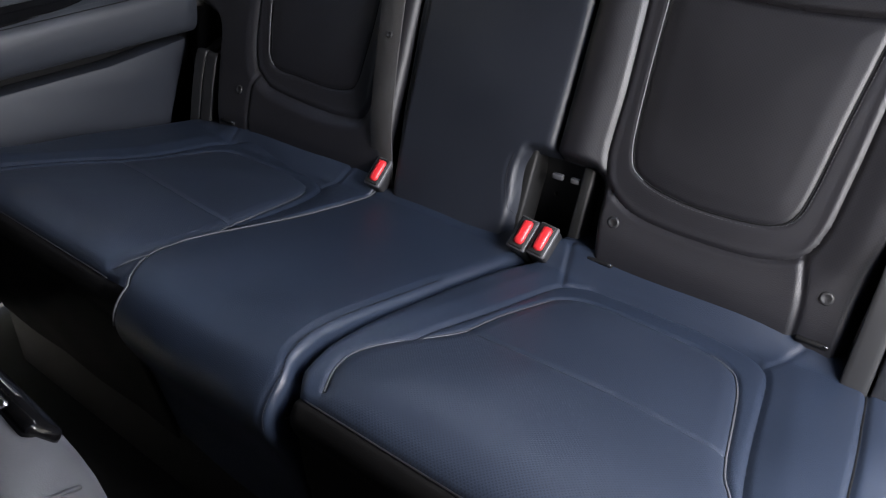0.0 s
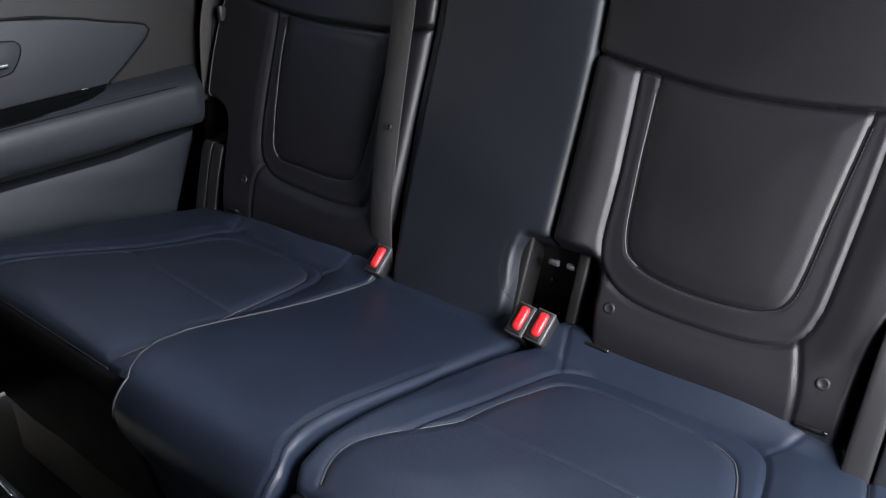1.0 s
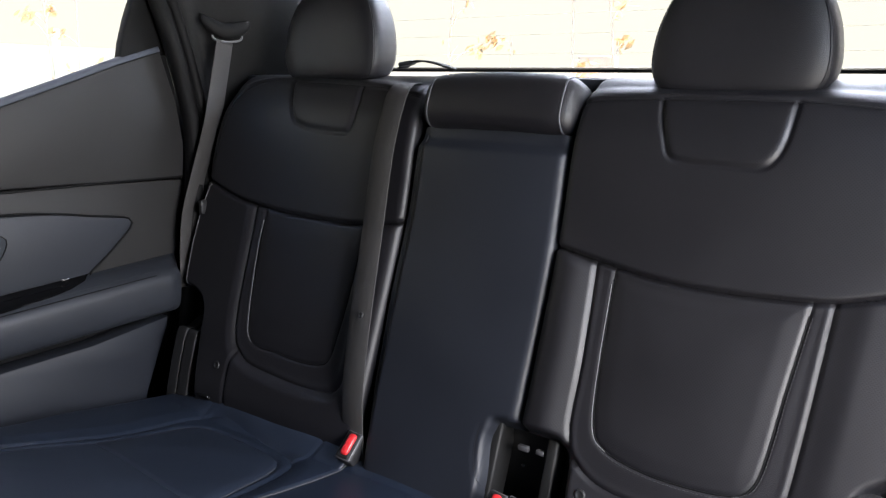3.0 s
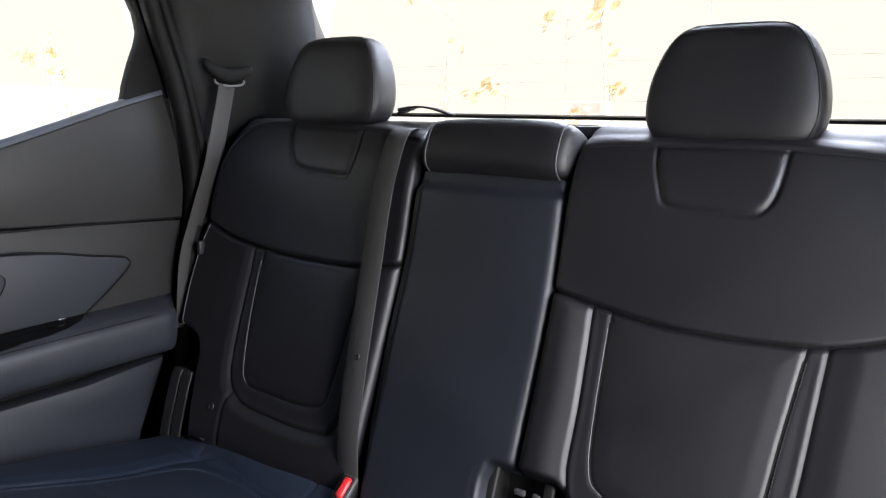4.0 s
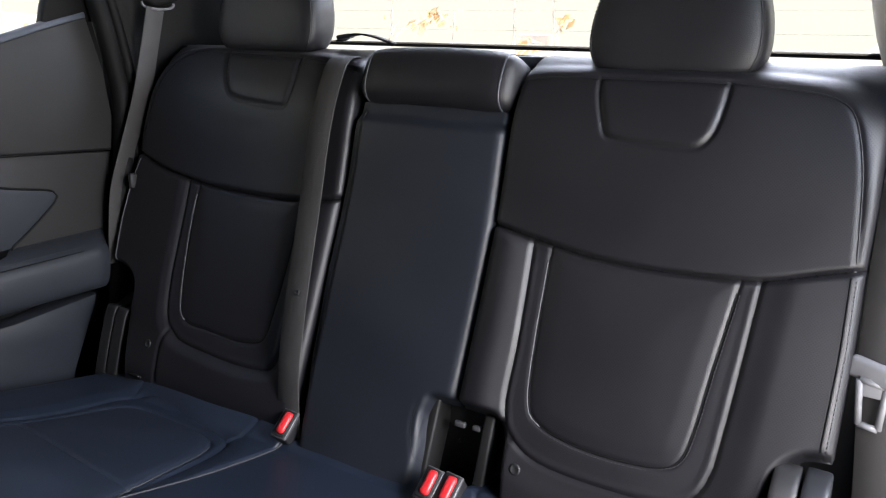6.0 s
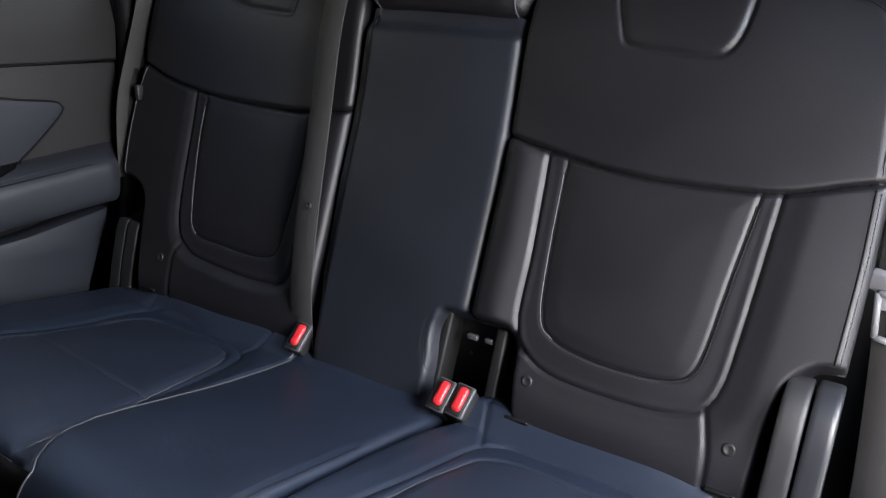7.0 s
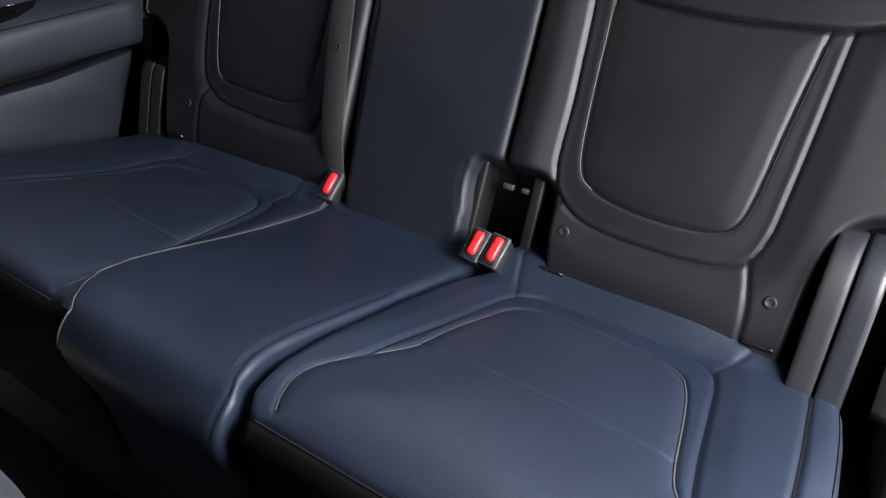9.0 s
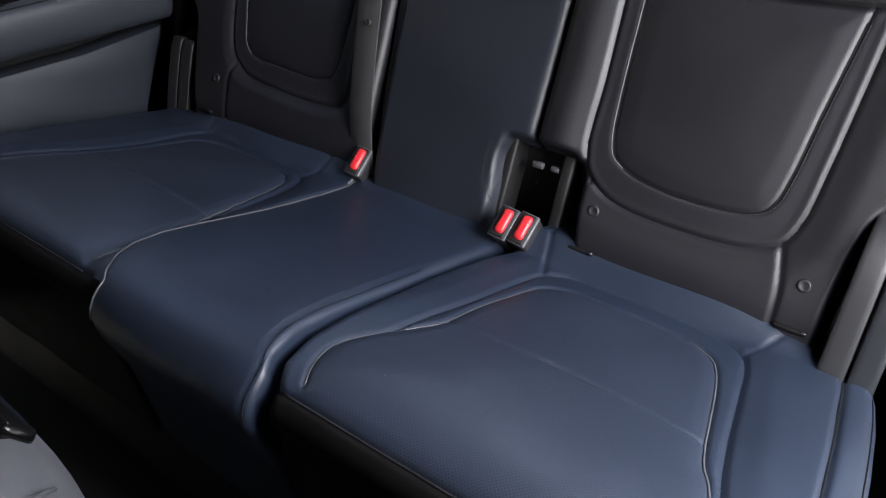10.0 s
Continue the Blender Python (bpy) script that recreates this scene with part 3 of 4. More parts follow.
def middle_headrest():
    root = thing("middle_headrest", "low black leather middle headrest pressed onto the seat", "headrest")
    rings, n = [], 40
    for v in np.linspace(-1, 1, 44):
        cap = max(1 - abs(v) ** 9, 0.0) ** 0.5
        x = 0.003 + 0.146 * v
        k = 0.35 + 0.65 * cap
        ys, zs = rounded(0.0, 0.0, 0.052 * k, 0.050 * (0.5 + 0.5 * cap), n, 3.0)
        t = radians(-22)
        rings.append(np.stack([np.full(n, x), 0.212 + ys * math.cos(t) - zs * math.sin(t), 1.002 + ys * math.sin(t) + zs * math.cos(t) + 0.002 * math.cos(3 * v)], 1))
    sweep("cushion", rings, M_BACK, root, "black leather pillow")
    r = np.array(rings)
    for k in (3, -4):
        tube("piping", np.vstack([r[k], r[k][:1]]) , 0.0016, M_PIPING, root, "leather welt at the end cap")
    return root


middle_headrest()


S_TOP = float(CUSH.of(-0.484))
S_LOW = S_TOP - 0.006


def outer_cushion(mirror, parent, cell, inner_pts):
    C = CUSH
    end = float(C.of(0.06))
    if mirror:
        ins = C.line([(0.178, -0.472), (0.168, -0.43), (0.164, -0.39), (0.171, -0.345), (0.187, -0.29), (0.193, -0.252), (0.208, -0.185), (0.225, -0.125), (0.250, -0.082), (0.30, -0.066), (0.40, -0.062), (0.455, -0.068), (0.478, -0.09), (0.485, -0.13), (0.489, -0.175), (0.505, -0.265), (0.524, -0.337), (0.55, -0.42), (0.57, -0.484)], 140)
        out = C.line([(0.171, -0.345), (0.180, -0.29), (0.189, -0.2), (0.207, -0.12), (0.232, -0.065), (0.291, -0.043), (0.389, -0.029), (0.46, -0.022), (0.495, -0.030), (0.511, -0.06), (0.512, -0.118), (0.513, -0.175), (0.529, -0.265), (0.546, -0.337), (0.57, -0.42), (0.59, -0.484)], 110)
        cross = C.line([(0.188, -0.288), (0.27, -0.287), (0.35, -0.280), (0.44, -0.270), (0.505, -0.265)], 40)
        rim = C.line([(0.637, 0.03), (0.662, -0.006), (0.674, -0.06), (0.669, -0.178), (0.651, -0.288), (0.642, -0.40), (0.637, -0.484)], 60)
        edge = [(0.650, 0.03), (0.672, -0.006), (0.684, -0.06), (0.679, -0.178), (0.661, -0.288), (0.652, -0.40), (0.647, -0.48)]
        tie_out = C.line([(0.508, -0.055), (0.514, -0.02), (0.520, 0.03)], 16)
    else:
        ins = C.line([(0.190, -0.472), (0.178, -0.446), (0.171, -0.416), (0.173, -0.391), (0.181, -0.365), (0.192, -0.338), (0.211, -0.300), (0.222, -0.272), (0.229, -0.21), (0.238, -0.159), (0.252, -0.106), (0.28, -0.084), (0.322, -0.078), (0.439, -0.079), (0.484, -0.098), (0.502, -0.127), (0.516, -0.175), (0.531, -0.243), (0.538, -0.275), (0.548, -0.310), (0.562, -0.338), (0.59, -0.42), (0.606, -0.484)], 140)
        out = C.line([(0.192, -0.336), (0.199, -0.282), (0.213, -0.21), (0.222, -0.131), (0.234, -0.070), (0.262, -0.045), (0.301, -0.037), (0.423, -0.035), (0.486, -0.045), (0.513, -0.063), (0.526, -0.094), (0.537, -0.154), (0.553, -0.248), (0.569, -0.324), (0.598, -0.42), (0.616, -0.484)], 110)
        cross = C.line([(0.223, -0.272), (0.30, -0.271), (0.42, -0.270), (0.536, -0.274)], 40)
        rim = C.line([(0.60, 0.04), (0.620, -0.02), (0.632, -0.12), (0.641, -0.225), (0.650, -0.36), (0.658, -0.484)], 60)
        edge = [(0.620, 0.05), (0.632, 0.01), (0.650, -0.015), (0.664, -0.05), (0.672, -0.10), (0.680, -0.193), (0.688, -0.35), (0.684, -0.45), (0.676, -0.48)]
        tie_out = C.line([(0.517, -0.060), (0.54, -0.02), (0.57, 0.03)], 16)
    tie_in = C.line([(0.236, -0.062), (0.224, -0.035), (0.210, 0.0)], 12)
    low = np.stack([np.linspace(0.15, 0.69, 60), np.full(60, S_LOW)], 1)
    o_ins = np.vstack([ins, [[ins[-1, 0], S_LOW], [ins[0, 0], S_LOW]]])
    o_rear = np.vstack([ins[(ins[:, 1] > C.of(-0.272))], cross[::-1]])
    o_bor = np.vstack([out, [[out[-1, 0], S_LOW], [0.36, S_LOW], [0.36, C.of(-0.2)], [0.30, C.of(-0.25)]]])
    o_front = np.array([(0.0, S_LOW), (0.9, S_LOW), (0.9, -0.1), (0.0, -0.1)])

    def disp(x, s):
        di, do = inside(x, s, o_ins), inside(x, s, o_bor)
        full = np.maximum(di, do)
        h = 0.006 * step(-full / 0.04)
        h = h + 0.003 * step(di / 0.02) + 0.003 * step(di / 0.12) - 0.002
        h = h + groove(dist(x, s, ins), 0.0028, 0.0038) + groove(dist(x, s, out), 0.004, 0.0045)
        h = h + groove(dist(x, s, cross), 0.0028, 0.0022) + groove(dist(x, s, rim), 0.0040, 0.0055)
        h = h + groove(dist(x, s, tie_out), 0.004, 0.002) + groove(dist(x, s, tie_in), 0.004, 0.004)
        h = h + groove(dist(x, s, low), 0.0035, 0.004) - 0.034 * step((S_LOW - s) / 0.07)
        h = h - 0.006 * step((x - 0.645) / 0.03)
        # the rear bolster rises where it meets the seat back
        h = h + 0.032 * step((s - C.of(-0.040)) / 0.040) * step((0.67 - x) / 0.22)
        return h + 0.0012 * np.sin(31 * x + 4) * np.sin(27 * s + 2)

    left = edge_line(C, inner_pts, -0.1, 2)
    right = edge_line(C, edge, -0.1, 2)
    p = Panel(C, left, right, 0.0, end, disp, (0.008 if mirror else 0.014, 0.016), 0.14, [], mirror)
    parent = p.build(parent, [("front_face", o_front, M_FACE, "brown-black leather front face, darkened for footwell shade"), ("insert_rear", o_rear, M_PERF_CUSH, "perforated leather rear insert"), ("insert_front", o_ins, M_PERF_CUSH, "perforated leather front insert"),
                     ("insert_border", o_bor, M_LEATHER, "plain leather border"), ("cushion", None, M_LEATHER, "navy leather seat cushion")], cell)
    tube("piping", p.along(ins[: 52], 0.0012), 0.0014, M_PIPING, parent, "leather welt beside the insert")
    tube("piping", p.along(ins[80:], 0.0012), 0.0014, M_PIPING, parent, "leather welt beside the insert")
    tube("piping", p.along(rim[4:], 0.0002), 0.0012, M_RUBBER, parent, "dark seam along the outer edge")
    if not mirror:
        hem = smooth([(x - 0.007, float(C.of(y))) for x, y in edge[3:]], 50)
        tube("piping", p.along(hem, 0.0004), 0.0008, M_RUBBER, parent, "stitched hem at the outer edge")
    tube("piping", p.along(low[3:-3], 0.0008), 0.0014, M_BACK, parent, "leather welt along the front")
    return p


outer_cushion(False, seat_right, 0.003, [(0.190, 0.02), (0.176, -0.018), (0.155, -0.087), (0.140, -0.206), (0.139, -0.31), (0.141, -0.412), (0.151, -0.463), (0.166, -0.486)])
outer_cushion(True, seat_left, 0.004, [(0.152, 0.02), (0.149, -0.10), (0.150, -0.165), (0.155, -0.24), (0.159, -0.33), (0.161, -0.38), (0.156, -0.427), (0.148, -0.455), (0.136, -0.476), (0.124, -0.487)])


def middle_cushion(parent):
    C = CUSH
    left = edge_line(C, [(-0.152, 0.02), (-0.149, -0.10), (-0.150, -0.165), (-0.155, -0.24), (-0.159, -0.33), (-0.161, -0.38), (-0.156, -0.427), (-0.148, -0.455), (-0.136, -0.476), (-0.124, -0.487)], -0.1, 2)
    right = edge_line(C, [(0.150, 0.04), (0.147, -0.027), (0.140, -0.10), (0.133, -0.196), (0.131, -0.31), (0.131, -0.412), (0.139, -0.463), (0.150, -0.486)], -0.1, 2)
    hem = np.stack([right[1:-1, 0] - 0.010, right[1:-1, 1]], 1)[:-3]
    hem = np.vstack([[[hem[0, 0], hem[0, 1] - 0.06]], hem])
    hem = smooth(hem, 70)

    def disp(x, s):
        h = 0.001 + 0.007 * (1 - ((x + 0.01) / 0.15) ** 2) + 0.004 * step((s - C.of(-0.2)) / -0.2)
        h = h + groove(dist(x, s, hem), 0.0022, 0.0035) - 0.042 * step((S_TOP + 0.01 - s) / 0.18)
        h = h + 0.004 * step((x - 0.02) / 0.10) + 0.012 * step((s - C.of(-0.040)) / 0.040)
        return h + 0.001 * np.sin(23 * x + 12 * s)

    p = Panel(C, left, right, 0.0, float(C.of(0.05)), disp, (0.007, 0.012), 0.14)
    parent = p.build(parent, [("middle_pad", None, M_LEATHER, "plain leather middle pad")], 0.005)
    joint = np.stack([left[1:-1, 0] + 0.001, left[1:-1, 1]], 1)
    joint = smooth(np.vstack([[[joint[0, 0], joint[0, 1] - 0.05]], joint]), 70)
    tube("piping", p.along(joint, 0.003), 0.0014, M_PIPING, parent, "leather welt beside the middle pad")
    stitches(p.along(hem + np.array([0.0035, 0]), 0.0004), M_RUBBER, parent)
    tube("piping", p.along(hem, 0.0), 0.0007, M_RUBBER, parent, "stitched hem of the middle pad")


middle_cushion(seat_left)
block("base", (0.86, 0.42, 0.26), (-0.205, -0.25, 0.19), M_RUBBER, seat_left, "black plastic seat base", 0.02)
block("base", (0.42, 0.42, 0.26), (0.44, -0.25, 0.19), M_RUBBER, seat_right, "black plastic seat base", 0.02)

# ---- buckles, recess and belts ----


def buckle(root, place, turn, lean):
    """A belt buckle's body with a pale rim and a red push button."""
    m = pose(*place, lean, 0, turn) @ pose(0, 0, 0, 0, 0, -9)

    def piece(name, size, at, mat, label, bevel, parent=root, taper=None):
        ob = block(name, size, (0, 0, 0), mat, parent, label, bevel, taper=taper)
        ob.data.transform(m @ Matrix.Translation(at))
        return ob

    body = piece("body", (0.030, 0.050, 0.055), (0, 0, -0.032), M_PLASTIC, "black plastic buckle body", 0.005)
    piece("rim", (0.0305, 0.051, 0.006), (0, 0, -0.003), M_RIM, "satin grey rim", 0.0025, body)
    piece("well", (0.0235, 0.046, 0.0072), (0, 0, -0.0005), M_DARK, "dark slot", 0.001, body)
    piece("button", (0.0165, 0.039, 0.014), (0.001, 0.001, 0.001), M_RED, "red push button", 0.0055, body)
    for k in (-1, 1):
        piece("lettering", (0.0022, 0.012, 0.0006), (0.001 + 0.002 * k, 0.001, 0.0080), M_RED, "raised mark on the button", 0.0, body)
    return body


single = thing("seat_belt_buckle", "black belt buckle with a red button on the cushion", "belt buckle", group="belt buckles")
buckle(single, (-0.145, -0.018, 0.440), 12, 42)
double = thing("double_belt_buckle", "pair of black belt buckles with red buttons side by side", "belt buckle", group="belt buckles")
buckle(double, (0.150, -0.034, 0.438), 8, 42)
buckle(double, (0.1805, -0.031, 0.437), 8, 42)


def recess():
    root = thing("buckle_recess", "dark open recess between the seat backs with metal catches", "recess")
    plate("housing", [(0.09, 0.36), (0.25, 0.36), (0.25, 0.545), (0.09, 0.545)], "y", 0.085, 0.092, M_DARK, root, "black back of the recess", 0.001)
    block("side_rail", (0.020, 0.05, 0.17), (0.104, 0.052, 0.455), M_DARK, root, "black plastic rail", 0.004, (-20, 0, 0))
    block("side_rail", (0.018, 0.05, 0.16), (0.200, 0.050, 0.442), M_DARK, root, "black plastic rail", 0.004, (-20, 0, 4))
    block("ledge", (0.11, 0.03, 0.012), (0.165, 0.078, 0.532), M_DARK, root, "", 0.003)
    block("catch", (0.018, 0.008, 0.009), (0.151, 0.052, 0.498), M_RIM, root, "bright metal catch", 0.002)
    block("catch", (0.014, 0.008, 0.008), (0.180, 0.052, 0.499), M_RIM, root, "bright metal catch", 0.002)
    disc("screw", (0.134, 0.082, 0.452), (0, -1, 0.2), 0.003, 0.002, M_PLASTIC, root, "small screw")


recess()


def anchor_tag(x, z, y):
    """A child-seat anchor's plastic slot between cushion and back."""
    root = thing("anchor_guide", "black plastic anchor slot between cushion and seat back", "anchor", group="anchor guides")
    block("slot", (0.040, 0.010, 0.007), (x, y + 0.004, z - 0.003), M_RUBBER, root, "", 0.003)
    # the slot's glint, added as a small chrome block
    block("glint", (0.005, 0.003, 0.002), (x + 0.017, y - 0.002, z + 0.001), M_CHROME, root, "tiny chrome block standing in for a glint", 0.001)


for ax in (0.262, 0.548, -0.545):
    anchor_tag(ax, 0.424, -0.010)


def strap_line(pts, n=60):
    return smooth(pts, n)


def over_back(x, z, lift):
    s = BACK.of(z)
    return tuple(BACK.place(np.array([x]), np.array([s]), np.array([lift]))[0])


def middle_belt():
    root = thing("middle_seat_belt", "dark grey webbing belt down the seat back with a stop button", "seat belt")
    pts = [over_back(x, z, l) for x, z, l in ((-0.2015, 1.050, -0.016), (-0.201, 1.038, 0.000), (-0.2005, 1.026, 0.011), (-0.200, 1.0, 0.016), (-0.198, 0.92, 0.021), (-0.195, 0.79, 0.024), (-0.187, 0.70, 0.024), (-0.175, 0.61, 0.025), (-0.163, 0.52, 0.020), (-0.155, 0.455, 0.004), (-0.150, 0.41, -0.012))]
    ribbon("webbing", strap_line(pts, 80), 0.047, 0.0016, M_BELT, root, (1, 0, 0), "dark grey belt webbing")
    disc("stop_button", over_back(-0.177, 0.637, 0.0265), (0, -0.93, 0.36), 0.0055, 0.004, M_PLASTIC, root, "black plastic stop button")


middle_belt()


def left_belt():
    root = thing("side_seat_belt", "grey belt hanging from a pillar loop", "seat belt")
    pts = [(-0.672, 0.185, 1.118), (-0.676, 0.172, 1.05), (-0.681, 0.150, 0.95), (-0.700, 0.125, 0.84), (-0.708, 0.10, 0.74), (-0.710, 0.09, 0.60)]
    ribbon("webbing", strap_line(pts), 0.047, 0.0016, M_BELT, root, (-0.1, 1.0, 0), "grey belt webbing")
    ring = [(-0.667 + 0.012 * math.cos(a), 0.188 + 0.029 * math.cos(a), 1.130 - 0.013 * abs(math.sin(a)) ** 0.6) for a in np.linspace(0, math.pi, 30)]
    tube("loop", ring, 0.0024, M_LATCH, root, "metal belt loop")
    hood = []
    for v in np.linspace(-1, 1, 24):
        c = np.array((-0.672 + 0.018 * v, 0.188 + 0.050 * v, 1.138 + 0.022 * abs(v) ** 1.5 * (1.2 if v < 0 else 0.7)))
        r = 0.007 + 0.010 * math.sqrt(max(1 - v * v, 0))
        hood.append([c + np.array((-0.5 * r * math.cos(a), 0.2 * r * math.cos(a), r * math.sin(a))) for a in np.linspace(0, 2 * math.pi, 14, endpoint=False)])
    sweep("hood", hood, M_RUBBER, root, "black plastic loop cover")
    block("end_clip", (0.010, 0.016, 0.03), (-0.676, 0.112, 0.775), M_PLASTIC, root, "black plastic end clip", 0.003)


left_belt()


def right_belt():
    root = thing("side_seat_belt", "light grey belt with a silver tongue beside the seat", "seat belt")
    pts = [(0.660, 0.24, 1.25), (0.668, 0.20, 1.10), (0.673, 0.165, 0.95), (0.676, 0.142, 0.80), (0.680, 0.130, 0.70), (0.692, 0.120, 0.60), (0.706, 0.110, 0.45), (0.714, 0.10, 0.30)]
    ribbon("webbing", strap_line(pts, 70), 0.047, 0.0018, M_BELT, root, (0.9, -0.35, 0), "grey belt webbing")
    body = block("tongue", (0.062, 0.016, 0.028), (0.679, 0.118, 0.692), M_LATCH, root, "grey plastic tongue grip", 0.007, (0, 8, -18), 3)
    outline = [(0.664, 0.684), (0.694, 0.679), (0.692, 0.624), (0.670, 0.627)]
    for a, b in zip(outline, outline[1:] + outline[:1]):
        tube("blade", [(a[0], 0.112, a[1]), ((a[0] + b[0]) / 2, 0.112, (a[1] + b[1]) / 2), (b[0], 0.112, b[1])], 0.0045, M_LATCH, body, "silver metal tongue", 6)
    block("blade_plate", (0.026, 0.003, 0.018), (0.681, 0.112, 0.672), M_LATCH, body, "silver metal tongue", 0.001)


right_belt()


def strap_loop():
    root = thing("pull_strap", "black fabric pull strap on top of the seat back", "strap")
    ribbon("strap", strap_line([(-0.265, 0.27, 1.066), (-0.225, 0.265, 1.078), (-0.19, 0.27, 1.076), (-0.15, 0.285, 1.064)], 20), 0.022, 0.003, M_RUBBER, root, (0, 1, 0), "folded black strap")
    block("clip", (0.03, 0.02, 0.008), (-0.245, 0.262, 1.074), M_PLASTIC, root, "black plastic clip", 0.003, (0, -10, 12))


strap_loop()


def hinge_cover(sign, shift, drop, inset):
    """The plastic side fin that closes the seat back's lower outer corner."""
    root = thing("side_hinge_cover", "glossy black plastic hinge cover beside the seat back", "seat trim", group="hinge covers")
    for x0, x1, top, mat, lab in ((0.592 + inset, 0.623 + inset, 0.574 - drop, M_PLASTIC, "inner black plastic shell"), (0.626 + inset, 0.656 + inset, 0.576 - drop, M_SATIN if sign > 0 else M_PLASTIC, "outer plastic shell")):
        line = [(-0.050, 0.36), (-0.036, 0.42), (-0.020, 0.48), (-0.002, 0.53), (0.020, top - 0.014), (0.048, top), (0.075, top - 0.004), (0.11, top - 0.04), (0.13, 0.48), (0.13, 0.36)]
        out = smooth(line, 50) + np.array([shift, 0])
        rings = []
        for k in (-1, -0.985, -0.94, -0.85, -0.5, 0, 0.5, 0.85, 0.94, 0.985, 1):
            w = max(1 - abs(k) ** 10, 0) ** 0.5
            c = np.array((0.06 + shift, 0.44))
            sc = 0.955 + 0.045 * w
            rings.append([(sign * ((x0 + x1) / 2 + k * (x1 - x0) / 2), *(c + (q - c) * sc)) for q in out])
        sweep("shell", rings, mat, root, lab)


hinge_cover(1, 0.0, 0.0, 0.0)
hinge_cover(-1, 0.035, 0.035, 0.018)

# ---- door, pillars and glass ----
SILL = [(-1.6, 0.86), (-1.0, 0.865), (-0.6, 0.90), (-0.35, 0.955), (-0.244, 0.989), (-0.14, 1.024), (-0.018, 1.066), (0.073, 1.094)]


def door():
    root = thing("door_1", "closed rear door with charcoal trim and slate armrest", "door", kind="structure")
    plate("door_skin", [(-1.6, 0.10), (0.10, 0.10), (0.115, 0.83)] + [(0.10, 1.0)] + [(y, z - 0.01) for y, z in SILL[::-1]], "x", -0.84, -0.80, M_RUBBER, root, "dark outer door shell", 0.002)
    up = [(-1.6, 0.838)] + SILL + [(0.105, 0.99), (0.118, 0.90), (0.112, 0.832), (-0.083, 0.838), (-0.25, 0.842)]
    plate("upper_trim", up, "x", -0.80, -0.736, M_TRIM_UP, root, "charcoal upper door trim", 0.006)
    plate("middle_trim", [(-1.6, 0.60), (0.085, 0.60), (0.10, 0.70), (0.111, 0.829), (-0.083, 0.835), (-0.25, 0.839), (-1.6, 0.835)], "x", -0.80, -0.741, M_TRIM_UP, root, "charcoal middle door trim", 0.004)
    wedge = [(-0.75, 0.785), (-0.30, 0.798), (-0.18, 0.790), (-0.10, 0.776), (-0.040, 0.767), (-0.022, 0.760), (-0.018, 0.750), (-0.030, 0.735), (-0.070, 0.700), (-0.118, 0.664), (-0.16, 0.645), (-0.75, 0.60)]
    plate("wedge_insert", [(y, z) for y, z in wedge], "x", -0.80, -0.733, M_TRIM_BLUE, root, "slate leather wedge insert", 0.005)
    bezel = smooth([(-0.36, 0.765), (-0.286, 0.763), (-0.272, 0.761), (-0.265, 0.752), (-0.270, 0.735), (-0.284, 0.715), (-0.294, 0.709), (-0.36, 0.700)], 24)
    plate("pull_bezel", [tuple(q) for q in bezel] + [(-0.5, 0.70), (-0.5, 0.765)], "x", -0.74, -0.7322, M_TRIM_BLUE, root, "recessed handle bezel", 0.0006)
    tube("bezel_joint", [(-0.7322, y, z) for y, z in bezel], 0.0013, M_RUBBER, root, "dark joint round the bezel")
    block("door_handle", (0.012, 0.10, 0.010), (-0.724, -0.345, 0.725), M_CHROME, root, "bright chrome door handle", 0.004)
    # armrest swept along the door
    rings = []
    for y in np.linspace(-1.5, 0.078, 60):
        t = np.clip((y + 0.35) / 0.42, -3, 1)
        k = math.sqrt(max(1 - max((y - 0.066) / 0.012, 0) ** 2, 0.05))
        top = 0.640 + 0.022 * t
        low = 0.548 + 0.010 * t
        o = 0.068 * k * (1 - 0.1 * max(t, 0))
        prof = smooth([(-0.80, top + 0.012), (-0.745, top + 0.010), (-0.742 + o * 0.45, top + 0.004), (-0.742 + o * 0.92, top - 0.014), (-0.742 + o, top - 0.035), (-0.742 + o * 0.96, low + 0.035), (-0.742 + o * 0.82, low + 0.010), (-0.742 + o * 0.5, low - 0.002), (-0.75, low - 0.004), (-0.80, low - 0.004)], 30)
        rings.append([(x, y, z) for x, z in prof])
    arm = sweep("armrest", rings, M_TRIM_BLUE, root, "padded slate leather armrest")
    r = np.array(rings)
    stitches(r[:-3, 10] + np.array([0.0012, 0, 0.0010]), M_PIPING, arm)
    tube("piping", r[:-3, 11] + np.array([0.0004, 0, 0.0002]), 0.0009, M_RUBBER, arm, "stitched seam on the armrest")
    strip = smooth([(-0.745, -0.112), (-0.733, -0.118), (-0.716, -0.138), (-0.702, -0.178), (-0.694, -0.25), (-0.688, -0.36), (-0.686, -0.70), (-0.686, -1.2)], 30)
    strip = np.vstack([strip, [(-0.745, -1.2)]])
    lift = [0.640 + 0.022 * max((y + 0.35) / 0.42, -3) + 0.017 - 0.022 * (x + 0.745) / 0.059 for x, y in strip]
    k = len(strip)
    verts = [(x, y, z) for (x, y), z in zip(strip, lift)] + [(x, y, z - 0.03) for (x, y), z in zip(strip, lift)]
    put("switch_panel", verts, [tuple(range(k))] + [(q, (q + 1) % k, k + (q + 1) % k, k + q) for q in range(k)], M_GLOSS, root, "gloss black window switch panel", True)
    tube("wedge_seam", [(-0.7335, y, z) for y, z in smooth(wedge, 120)], 0.0022, M_RUBBER, root, "dark joint round the wedge")
